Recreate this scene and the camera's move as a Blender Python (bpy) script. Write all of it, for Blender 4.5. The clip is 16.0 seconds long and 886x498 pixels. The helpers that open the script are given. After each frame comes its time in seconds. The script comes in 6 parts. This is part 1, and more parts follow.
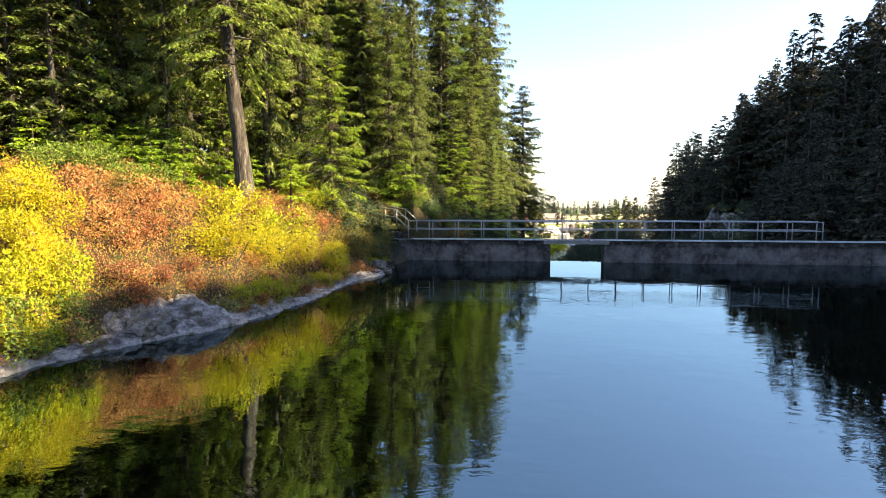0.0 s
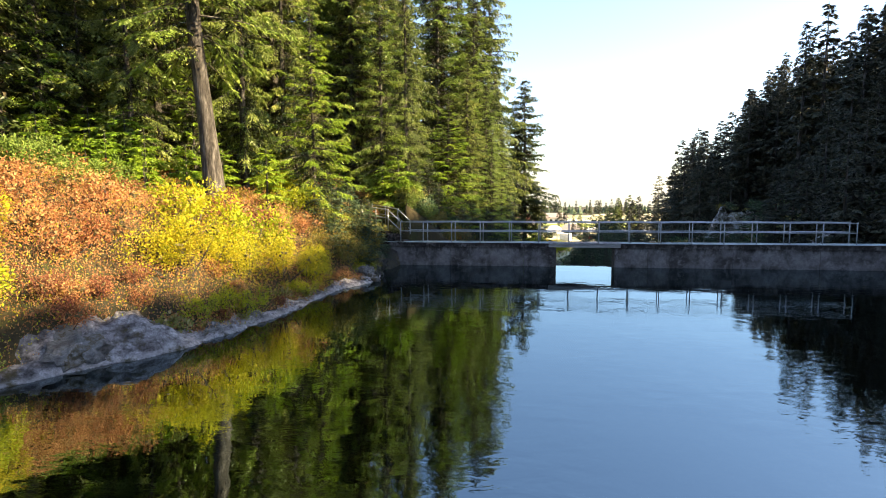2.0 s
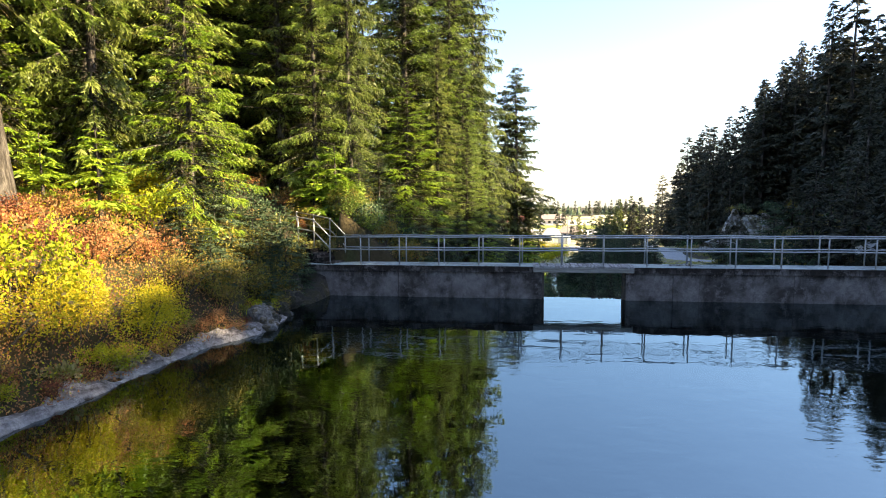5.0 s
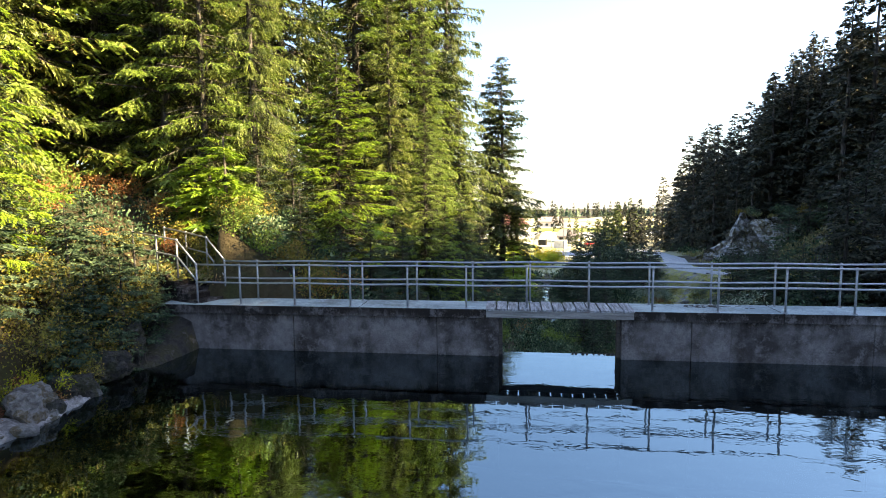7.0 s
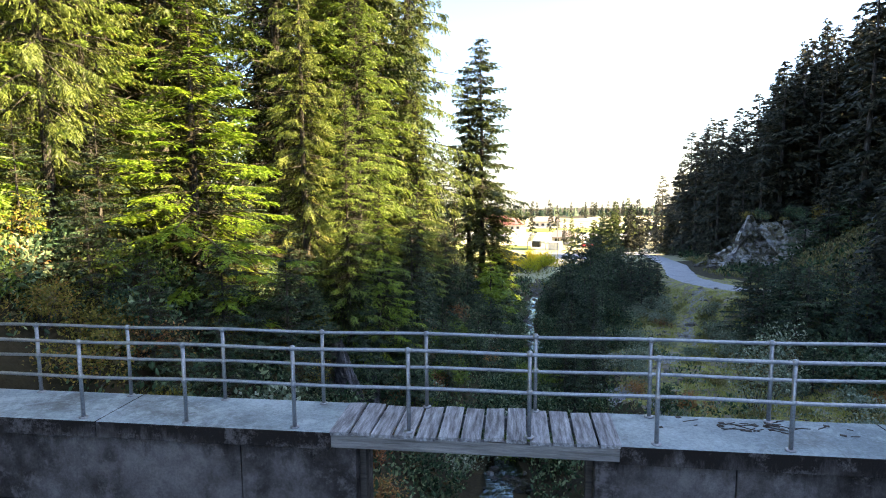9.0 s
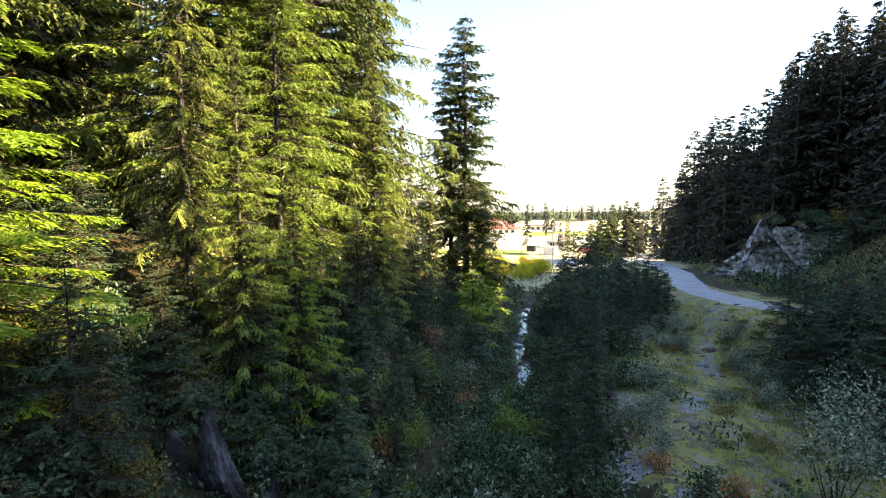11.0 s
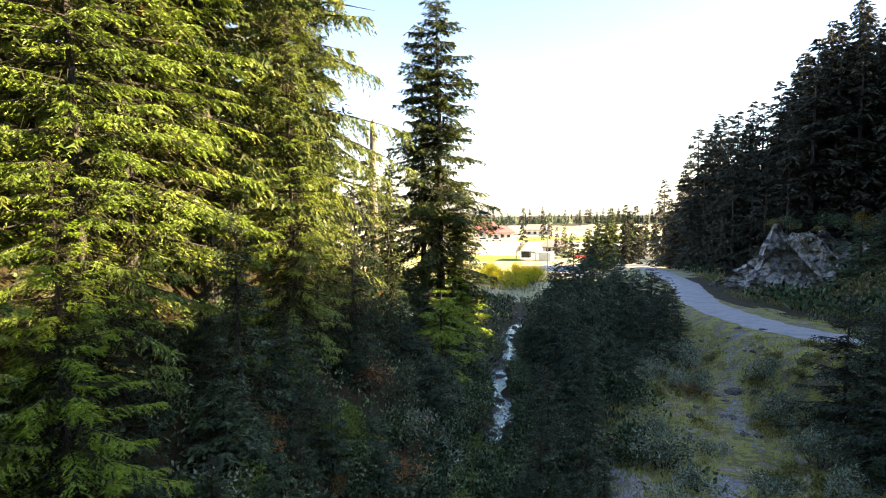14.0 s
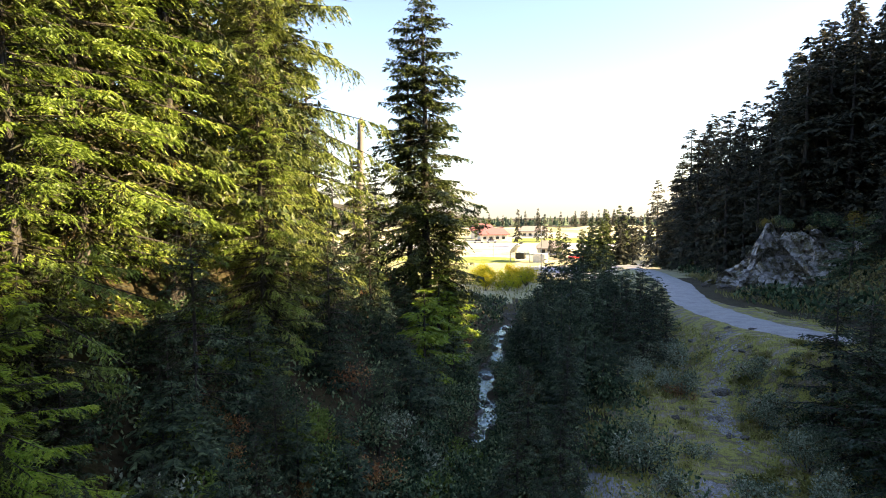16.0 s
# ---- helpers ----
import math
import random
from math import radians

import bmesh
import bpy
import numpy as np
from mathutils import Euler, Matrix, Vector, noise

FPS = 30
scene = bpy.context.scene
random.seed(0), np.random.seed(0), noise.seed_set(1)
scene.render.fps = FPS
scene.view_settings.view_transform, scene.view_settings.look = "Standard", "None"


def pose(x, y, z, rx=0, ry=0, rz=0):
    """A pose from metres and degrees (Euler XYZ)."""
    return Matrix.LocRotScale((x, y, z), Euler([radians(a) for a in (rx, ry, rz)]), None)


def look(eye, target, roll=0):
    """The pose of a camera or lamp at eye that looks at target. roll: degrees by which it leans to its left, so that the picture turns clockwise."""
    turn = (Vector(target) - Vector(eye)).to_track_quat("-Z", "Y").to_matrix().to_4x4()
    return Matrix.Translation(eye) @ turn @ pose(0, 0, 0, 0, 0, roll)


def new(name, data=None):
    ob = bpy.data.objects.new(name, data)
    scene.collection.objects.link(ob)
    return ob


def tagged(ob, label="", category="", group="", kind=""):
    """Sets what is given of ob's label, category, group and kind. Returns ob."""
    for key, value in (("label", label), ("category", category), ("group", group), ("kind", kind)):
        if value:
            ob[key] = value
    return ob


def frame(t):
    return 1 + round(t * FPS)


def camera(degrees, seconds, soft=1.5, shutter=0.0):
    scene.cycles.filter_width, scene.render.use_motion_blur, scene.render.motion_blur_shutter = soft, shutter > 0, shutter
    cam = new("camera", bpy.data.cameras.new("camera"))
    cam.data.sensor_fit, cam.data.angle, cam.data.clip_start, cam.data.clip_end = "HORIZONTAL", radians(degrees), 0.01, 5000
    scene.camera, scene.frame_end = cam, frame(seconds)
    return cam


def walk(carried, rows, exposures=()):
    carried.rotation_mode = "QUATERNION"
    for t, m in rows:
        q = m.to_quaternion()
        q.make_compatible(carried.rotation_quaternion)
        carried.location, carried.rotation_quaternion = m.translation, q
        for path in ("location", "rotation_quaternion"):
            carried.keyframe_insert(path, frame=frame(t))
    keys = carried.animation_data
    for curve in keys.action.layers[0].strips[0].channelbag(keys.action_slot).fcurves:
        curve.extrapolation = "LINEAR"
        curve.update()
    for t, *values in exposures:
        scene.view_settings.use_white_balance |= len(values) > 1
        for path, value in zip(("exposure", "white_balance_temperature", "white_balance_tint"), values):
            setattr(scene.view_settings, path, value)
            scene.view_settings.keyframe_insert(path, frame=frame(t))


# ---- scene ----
cam = camera(76.0, 16.0, 1.0)
PATH = [
    (0, (3.670, -2.104, 4.081), (3.412, -0.132, 3.871), -0.20),
    (0.5, (3.626, -1.681, 4.118), (3.367, 0.291, 3.904), -0.11),
    (1, (3.601, -1.108, 4.116), (3.341, 0.864, 3.901), -0.10),
    (1.5, (3.598, -0.313, 4.070), (3.336, 1.659, 3.856), -0.18),
    (2, (3.623, 0.687, 4.014), (3.360, 2.659, 3.802), -0.28),
    (2.5, (3.683, 1.852, 3.974), (3.420, 3.823, 3.763), -0.32),
    (3, (3.780, 3.157, 3.949), (3.517, 5.128, 3.738), -0.34),
    (3.5, (3.917, 4.580, 3.947), (3.656, 6.551, 3.736), -0.37),
    (4, (4.090, 6.081, 3.977), (3.829, 8.052, 3.766), -0.40),
    (6.5, (5.559, 14.240, 4.103), (5.301, 16.213, 3.900), -0.50),
    (7, (5.921, 16.059, 4.140), (5.662, 18.032, 3.938), -0.61),
    (7.5, (6.301, 17.867, 4.195), (6.043, 19.840, 3.992), -0.64),
    (8, (6.698, 19.680, 4.245), (6.441, 21.653, 4.040), -0.58),
    (8.5, (7.096, 21.502, 4.263), (6.840, 23.475, 4.056), -0.51),
    (9, (7.482, 23.295, 4.257), (7.228, 25.268, 4.050), -0.46),
    (9.5, (7.854, 25.042, 4.246), (7.600, 27.015, 4.039), -0.40),
    (12, (8.318, 32.240, 3.783), (8.084, 34.217, 3.596), -0.30),
    (12.5, (8.578, 33.432, 3.767), (8.343, 35.410, 3.582), -0.36),
    (13, (8.826, 34.514, 3.760), (8.590, 36.491, 3.577), -0.39),
    (13.5, (9.064, 35.455, 3.763), (8.827, 37.433, 3.581), -0.40),
    (14, (9.299, 36.306, 3.770), (9.062, 38.284, 3.589), -0.40),
    (14.5, (9.482, 36.900, 3.806), (9.247, 38.878, 3.629), -0.30),
    (15, (9.654, 37.091, 3.733), (9.421, 39.069, 3.552), -0.40),
    (15.5, (9.802, 37.064, 3.629), (9.573, 39.043, 3.451), -0.40),
    (16, (9.912, 37.031, 3.515), (9.687, 39.010, 3.342), -0.50),
]
walk(cam, [(t, look(eye, target, roll)) for t, eye, target, roll in PATH], [(0, 2.35, 7000, 14), (4, 2.4, 7000, 14), (6.5, 2.6, 7000, 14), (8, 2.85, 7000, 14), (9, 2.8, 7000, 14), (9.5, 2.75, 7000, 14), (12, 2.75, 7150, 14), (13, 2.65, 7150, 15), (14, 2.5, 7250, 16), (15, 2.35, 7250, 17), (16, 2.3, 7250, 17)])

# ---- light ----
SUN_TO = Vector((1.0, 0.0, 0.62)).normalized()
world = bpy.data.worlds.new("sky")
world.use_nodes = True
scene.world = world
wn = world.node_tree
sky = wn.nodes.new("ShaderNodeTexSky")
sky.sky_type, sky.sun_disc = "NISHITA", False
sky.sun_elevation = math.asin(SUN_TO.z)
sky.sun_rotation = math.atan2(SUN_TO.x, SUN_TO.y)
sky.air_density, sky.dust_density, sky.ozone_density, sky.altitude = 1.0, 1.4, 2.0, 900
wn.nodes["Background"].inputs["Strength"].default_value = 0.088
wn.links.new(sky.outputs[0], wn.nodes["Background"].inputs["Color"])
sun = new("sun", bpy.data.lights.new("sun", "SUN"))
sun.data.energy, sun.data.angle, sun.data.color = 5.0, radians(0.53), (1.0, 0.82, 0.48)
sun.matrix_world = look(SUN_TO * 400, (0, 0, 0))


# ---- materials ----
def mat_base(name, rough=0.8, metal=0.0, spec=0.3):
    m = bpy.data.materials.new(name)
    m.use_nodes = True
    b = m.node_tree.nodes["Principled BSDF"]
    b.inputs["Roughness"].default_value, b.inputs["Metallic"].default_value = rough, metal
    b.inputs["Specular IOR Level"].default_value = spec
    return m, m.node_tree, b


def ramp(nt, src, stops):
    r = nt.nodes.new("ShaderNodeValToRGB")
    while len(r.color_ramp.elements) < len(stops):
        r.color_ramp.elements.new(0.5)
    for e, (p, c) in zip(r.color_ramp.elements, stops):
        e.position, e.color = p, (*c, 1)
    nt.links.new(src, r.inputs[0])
    return r.outputs[0]


def noise_tex(nt, scale, detail=6, rough=0.6, stretch=None, dist=0.0):
    n = nt.nodes.new("ShaderNodeTexNoise")
    n.inputs["Scale"].default_value, n.inputs["Detail"].default_value = scale, detail
    n.inputs["Roughness"].default_value, n.inputs["Distortion"].default_value = rough, dist
    g = nt.nodes.new("ShaderNodeNewGeometry")
    src = g.outputs["Position"]
    if stretch:
        mp = nt.nodes.new("ShaderNodeMapping")
        mp.inputs["Scale"].default_value = stretch
        nt.links.new(src, mp.inputs[0])
        src = mp.outputs[0]
    nt.links.new(src, n.inputs["Vector"])
    return n.outputs["Fac"]


def mix_col(nt, fac, a, b, mode="MIX"):
    m = nt.nodes.new("ShaderNodeMix")
    m.data_type, m.blend_type = "RGBA", mode
    for k, v in ((0, fac), (6, a), (7, b)):
        if isinstance(v, (int, float)):
            m.inputs[k].default_value = v
        elif isinstance(v, tuple):
            m.inputs[k].default_value = (*v, 1)
        else:
            nt.links.new(v, m.inputs[k])
    return m.outputs[2]


def bump(nt, b, src, strength=0.4, dist=0.05):
    n = nt.nodes.new("ShaderNodeBump")
    n.inputs["Strength"].default_value, n.inputs["Distance"].default_value = strength, dist
    nt.links.new(src, n.inputs["Height"])
    nt.links.new(n.outputs[0], b.inputs["Normal"])


def surface(name, stops, scale, fine=None, rough=0.85, bumps=0.5, bdist=0.03, stretch=None, metal=0.0, spec=0.3):
    """Two scales of colour variation with matching relief."""
    m, nt, b = mat_base(name, rough, metal, spec)
    n1 = noise_tex(nt, scale, 8, 0.65, stretch)
    n2 = noise_tex(nt, fine or scale * 9, 5, 0.7, stretch)
    c1 = ramp(nt, n1, stops)
    c2 = ramp(nt, n2, [(0.3, (0.55, 0.55, 0.55)), (0.7, (1.25, 1.25, 1.25))])
    nt.links.new(mix_col(nt, 0.8, c1, c2, "MULTIPLY"), b.inputs["Base Color"])
    bump(nt, b, n2, bumps, bdist)
    return m


def leaf_mat(name, stops, glow=0.35, vary=0.6, rough=0.62, spec=0.25):
    """Foliage: colour varies from clump to clump and plant to plant, light passes through."""
    m, nt, b = mat_base(name, rough, 0.0, spec)
    g = nt.nodes.new("ShaderNodeNewGeometry")
    o = nt.nodes.new("ShaderNodeObjectInfo")
    n = noise_tex(nt, 0.9, 3, 0.6)
    add = nt.nodes.new("ShaderNodeMath")
    add.operation = "MULTIPLY_ADD"
    nt.links.new(g.outputs["Random Per Island"], add.inputs[0])
    add.inputs[1].default_value = vary
    nt.links.new(n, add.inputs[2])
    add2 = nt.nodes.new("ShaderNodeMath")
    add2.operation = "MULTIPLY_ADD"
    nt.links.new(o.outputs["Random"], add2.inputs[0])
    add2.inputs[1].default_value = 0.3
    nt.links.new(add.outputs[0], add2.inputs[2])
    sub = nt.nodes.new("ShaderNodeMath")
    sub.operation = "SUBTRACT"
    nt.links.new(add2.outputs[0], sub.inputs[0])
    sub.inputs[1].default_value = 0.1 + vary / 2
    col = ramp(nt, sub.outputs[0], stops)
    nt.links.new(col, b.inputs["Base Color"])
    t = nt.nodes.new("ShaderNodeBsdfTranslucent")
    nt.links.new(col, t.inputs["Color"])
    mx = nt.nodes.new("ShaderNodeMixShader")
    mx.inputs[0].default_value = glow
    nt.links.new(b.outputs[0], mx.inputs[1])
    nt.links.new(t.outputs[0], mx.inputs[2])
    nt.links.new(mx.outputs[0], nt.nodes["Material Output"].inputs["Surface"])
    return m


M = {}
M["needles"] = leaf_mat("needles", [(0.0, (0.03, 0.055, 0.010)), (0.35, (0.10, 0.155, 0.022)), (0.7, (0.21, 0.30, 0.045)), (0.9, (0.31, 0.35, 0.085)), (1.0, (0.36, 0.27, 0.09))], 0.24, 0.45, 0.45, 0.5)
M["needles_pale"] = leaf_mat("needles_pale", [(0.0, (0.05, 0.075, 0.018)), (0.4, (0.14, 0.185, 0.035)), (0.75, (0.26, 0.305, 0.07)), (1.0, (0.36, 0.27, 0.10))], 0.26, 0.45, 0.45, 0.5)
# inner needles: the crown's own shade is put into this dark colour
M["needles_inner_shade"] = leaf_mat("needles_inner_shade", [(0.0, (0.010, 0.018, 0.005)), (0.5, (0.03, 0.045, 0.010)), (0.85, (0.06, 0.065, 0.016)), (1.0, (0.13, 0.07, 0.025))], 0.08, 0.5)
# near-black needles: the shade on the hillside trees is in the colour
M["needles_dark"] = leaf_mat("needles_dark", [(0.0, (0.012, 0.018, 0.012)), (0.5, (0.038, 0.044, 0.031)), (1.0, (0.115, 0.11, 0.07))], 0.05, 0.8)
M["needles_deep"] = leaf_mat("needles_deep", [(0.0, (0.012, 0.024, 0.008)), (0.5, (0.048, 0.075, 0.016)), (1.0, (0.145, 0.17, 0.032))], 0.12, 0.6, 0.5, 0.4)
# dead inner twigs, coloured near-black to stand in for shaded gaps
M["inner_shade_twigs"] = leaf_mat("inner_shade_twigs", [(0.0, (0.012, 0.013, 0.007)), (0.6, (0.028, 0.03, 0.012)), (1.0, (0.06, 0.045, 0.02))], 0.03)
M["shrub_twigs"] = leaf_mat("shrub_twigs", [(0.0, (0.05, 0.042, 0.018)), (0.6, (0.12, 0.10, 0.042)), (1.0, (0.19, 0.15, 0.07))], 0.1)
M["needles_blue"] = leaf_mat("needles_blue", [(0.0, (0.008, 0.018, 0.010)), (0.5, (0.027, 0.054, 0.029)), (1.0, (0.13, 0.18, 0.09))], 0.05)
M["needles_young"] = leaf_mat("needles_young", [(0.0, (0.05, 0.12, 0.012)), (0.5, (0.17, 0.28, 0.02)), (1.0, (0.33, 0.40, 0.035))], 0.26, 0.4, 0.45, 0.5)
M["leaf_yellow"] = leaf_mat("leaf_yellow", [(0.0, (0.12, 0.16, 0.015)), (0.3, (0.36, 0.37, 0.02)), (0.6, (0.52, 0.45, 0.022)), (0.85, (0.57, 0.45, 0.035)), (1.0, (0.46, 0.22, 0.045))], 0.4)
M["leaf_lime"] = leaf_mat("leaf_lime", [(0.0, (0.14, 0.20, 0.015)), (0.5, (0.36, 0.40, 0.02)), (1.0, (0.55, 0.48, 0.03))], 0.4)
M["leaf_fresh"] = leaf_mat("leaf_fresh", [(0.0, (0.06, 0.11, 0.02)), (0.5, (0.15, 0.23, 0.04)), (1.0, (0.26, 0.33, 0.08))], 0.35)
M["leaf_rust"] = leaf_mat("leaf_rust", [(0.0, (0.09, 0.06, 0.025)), (0.25, (0.28, 0.10, 0.045)), (0.5, (0.44, 0.19, 0.085)), (0.75, (0.50, 0.29, 0.12)), (1.0, (0.50, 0.36, 0.10))], 0.38, 0.55)
M["leaf_brush"] = leaf_mat("leaf_brush", [(0.0, (0.04, 0.04, 0.02)), (0.4, (0.15, 0.135, 0.06)), (0.75, (0.28, 0.26, 0.11)), (1.0, (0.42, 0.34, 0.18))], 0.1, 0.7)
M["leaf_olive"] = leaf_mat("leaf_olive", [(0.0, (0.05, 0.05, 0.014)), (0.4, (0.15, 0.145, 0.028)), (0.75, (0.30, 0.26, 0.05)), (1.0, (0.36, 0.20, 0.06))], 0.25, 0.7)
M["leaf_red"] = leaf_mat("leaf_red", [(0.0, (0.09, 0.03, 0.02)), (0.5, (0.23, 0.08, 0.045)), (1.0, (0.36, 0.20, 0.10))], 0.35)
M["leaf_green"] = leaf_mat("leaf_green", [(0.0, (0.008, 0.02, 0.009)), (0.35, (0.024, 0.052, 0.021)), (0.65, (0.068, 0.13, 0.065)), (0.85, (0.15, 0.21, 0.10)), (1.0, (0.27, 0.33, 0.17))], 0.08, 0.8)
M["leaf_grey"] = leaf_mat("leaf_grey", [(0.0, (0.04, 0.07, 0.04)), (0.5, (0.16, 0.22, 0.14)), (1.0, (0.42, 0.46, 0.34))], 0.1, 0.8)
M["grass_dry"] = leaf_mat("grass_dry", [(0.0, (0.10, 0.115, 0.03)), (0.45, (0.22, 0.22, 0.055)), (0.75, (0.30, 0.27, 0.12)), (1.0, (0.40, 0.32, 0.17))], 0.3)
M["grass_strip_leaf"] = leaf_mat("grass_strip_leaf", [(0.0, (0.14, 0.17, 0.03)), (0.45, (0.42, 0.41, 0.11)), (0.75, (0.54, 0.48, 0.24)), (1.0, (0.62, 0.52, 0.33))], 0.2, 0.5)
M["bark"] = surface("bark", [(0.35, (0.022, 0.019, 0.017)), (0.5, (0.07, 0.062, 0.057)), (0.68, (0.19, 0.175, 0.165))], 6.0, 24, 0.9, 1.0, 0.08, (1, 1, 0.14))
M["dead_wood"] = surface("dead_wood", [(0.3, (0.2, 0.18, 0.16)), (0.7, (0.38, 0.35, 0.32))], 4.0, 20, 0.85, 0.5, 0.02, (1, 1, 0.1))
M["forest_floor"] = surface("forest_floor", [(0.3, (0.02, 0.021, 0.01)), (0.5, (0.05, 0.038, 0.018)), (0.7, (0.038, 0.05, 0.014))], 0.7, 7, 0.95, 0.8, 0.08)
M["grass_strip"] = surface("grass_strip", [(0.25, (0.12, 0.10, 0.075)), (0.38, (0.32, 0.28, 0.225)), (0.46, (0.18, 0.155, 0.085)), (0.53, (0.40, 0.40, 0.085)), (0.60, (0.30, 0.255, 0.19)), (0.70, (0.50, 0.46, 0.41)), (0.85, (0.38, 0.35, 0.18))], 1.3, 16, 0.95, 0.9, 0.08)
M["meadow"] = surface("meadow", [(0.35, (0.26, 0.27, 0.10)), (0.5, (0.42, 0.39, 0.24)), (0.62, (0.55, 0.51, 0.40))], 0.035, 0.5, 0.95, 0.3, 0.1)
M["meadow_green"] = surface("meadow_green", [(0.3, (0.14, 0.20, 0.04)), (0.7, (0.30, 0.33, 0.07))], 0.06, 0.6, 0.95, 0.3, 0.1)
M["lake_bed"] = surface("lake_bed", [(0.3, (0.06, 0.045, 0.025)), (0.7, (0.17, 0.125, 0.065))], 1.1, 8, 0.9, 0.5, 0.05)
M["rock"] = surface("rock", [(0.28, (0.02, 0.018, 0.015)), (0.42, (0.10, 0.093, 0.085)), (0.52, (0.20, 0.195, 0.19)), (0.58, (0.09, 0.07, 0.035)), (0.64, (0.16, 0.15, 0.14)), (0.76, (0.33, 0.32, 0.31))], 1.7, 13, 0.85, 1.0, 0.08)


def bedrock_mat(name):
    """Cracked, stained shore rock; brown algae below the waterline, a bleached band just above it."""
    m, nt, b = mat_base(name, 0.85, 0, 0.25)
    base = ramp(nt, noise_tex(nt, 1.5, 8, 0.68, (1, 1, 1.8)), [(0.32, (0.05, 0.04, 0.036)), (0.43, (0.19, 0.175, 0.175)), (0.55, (0.40, 0.385, 0.39)), (0.75, (0.52, 0.50, 0.50))])
    fine = noise_tex(nt, 16, 6, 0.75)
    base = mix_col(nt, 0.85, base, ramp(nt, fine, [(0.3, (0.5, 0.5, 0.5)), (0.7, (1.3, 1.3, 1.3))]), "MULTIPLY")
    crack = nt.nodes.new("ShaderNodeTexVoronoi")
    crack.feature = "DISTANCE_TO_EDGE"
    crack.inputs["Scale"].default_value = 0.75
    g = nt.nodes.new("ShaderNodeNewGeometry")
    warp = nt.nodes.new("ShaderNodeVectorMath")
    warp.operation = "MULTIPLY_ADD"
    wn_ = nt.nodes.new("ShaderNodeTexNoise")
    wn_.inputs["Scale"].default_value = 2.2
    nt.links.new(g.outputs["Position"], wn_.inputs["Vector"])
    nt.links.new(wn_.outputs["Color"], warp.inputs[0])
    warp.inputs[1].default_value = (0.3, 0.3, 0.3)
    nt.links.new(g.outputs["Position"], warp.inputs[2])
    nt.links.new(warp.outputs[0], crack.inputs["Vector"])
    lines = ramp(nt, crack.outputs["Distance"], [(0.0, (0.25, 0.23, 0.22)), (0.025, (1, 1, 1))])
    base = mix_col(nt, 0.5, base, lines, "MULTIPLY")
    blot = noise_tex(nt, 4.5, 6, 0.75)
    base = mix_col(nt, 0.9, base, ramp(nt, blot, [(0.35, (0.3, 0.28, 0.27)), (0.5, (0.85, 0.84, 0.84)), (0.65, (1.3, 1.3, 1.3))]), "MULTIPLY")
    sep = nt.nodes.new("ShaderNodeSeparateXYZ")
    nt.links.new(g.outputs["Position"], sep.inputs[0])
    lift = nt.nodes.new("ShaderNodeMath")
    lift.operation = "MULTIPLY_ADD"
    nt.links.new(noise_tex(nt, 2.4, 4, 0.6), lift.inputs[0])
    lift.inputs[1].default_value = -0.22
    nt.links.new(sep.outputs["Z"], lift.inputs[2])
    level = nt.nodes.new("ShaderNodeMapRange")
    level.inputs["From Min"].default_value, level.inputs["From Max"].default_value = -0.5, 0.5
    nt.links.new(lift.outputs[0], level.inputs[0])
    base = mix_col(nt, ramp(nt, level.outputs[0], [(0.38, (0, 0, 0)), (0.42, (0.5, 0.5, 0.5)), (0.47, (0.3, 0.3, 0.3)), (0.52, (0, 0, 0))]), base, (0.46, 0.44, 0.43))
    base = mix_col(nt, ramp(nt, level.outputs[0], [(0.36, (1, 1, 1)), (0.395, (0, 0, 0))]), base, (0.075, 0.045, 0.018))
    nt.links.new(base, b.inputs["Base Color"])
    moss = ramp(nt, noise_tex(nt, 0.9, 6, 0.7), [(0.55, (0, 0, 0)), (0.62, (0.9, 0.9, 0.9))])
    nt.links.new(mix_col(nt, moss, base, (0.07, 0.055, 0.022)), b.inputs["Base Color"])
    bump(nt, b, blot, 1.0, 0.2)
    return m


M["bedrock"] = bedrock_mat("bedrock")
M["rock_pale"] = surface("rock_pale", [(0.3, (0.10, 0.09, 0.08)), (0.40, (0.24, 0.23, 0.22)), (0.55, (0.50, 0.49, 0.485)), (0.66, (0.33, 0.32, 0.31)), (0.74, (0.15, 0.13, 0.08))], 1.6, 5, 0.85, 0.9, 0.1)
M["rock_cliff"] = surface("rock_cliff", [(0.3, (0.04, 0.035, 0.03)), (0.40, (0.22, 0.205, 0.185)), (0.46, (0.13, 0.12, 0.055)), (0.54, (0.40, 0.385, 0.365)), (0.70, (0.60, 0.58, 0.57))], 1.1, 6, 0.85, 1.0, 0.15, (1, 1, 0.6))
M["rock_dark"] = surface("rock_dark", [(0.32, (0.012, 0.011, 0.010)), (0.46, (0.05, 0.048, 0.046)), (0.56, (0.045, 0.045, 0.02)), (0.64, (0.13, 0.13, 0.135)), (0.76, (0.30, 0.30, 0.31))], 2.2, 14, 0.7, 1.0, 0.15)
M["gravel"] = surface("gravel", [(0.3, (0.30, 0.305, 0.315)), (0.55, (0.44, 0.445, 0.46)), (0.7, (0.36, 0.35, 0.33)), (0.8, (0.50, 0.50, 0.51))], 0.9, 14, 0.95, 0.8, 0.03)
M["galvanised"] = surface("galvanised", [(0.3, (0.30, 0.31, 0.33)), (0.7, (0.46, 0.47, 0.48))], 6, 40, 0.45, 0.1, 0.004, None, 0.75, 0.5)
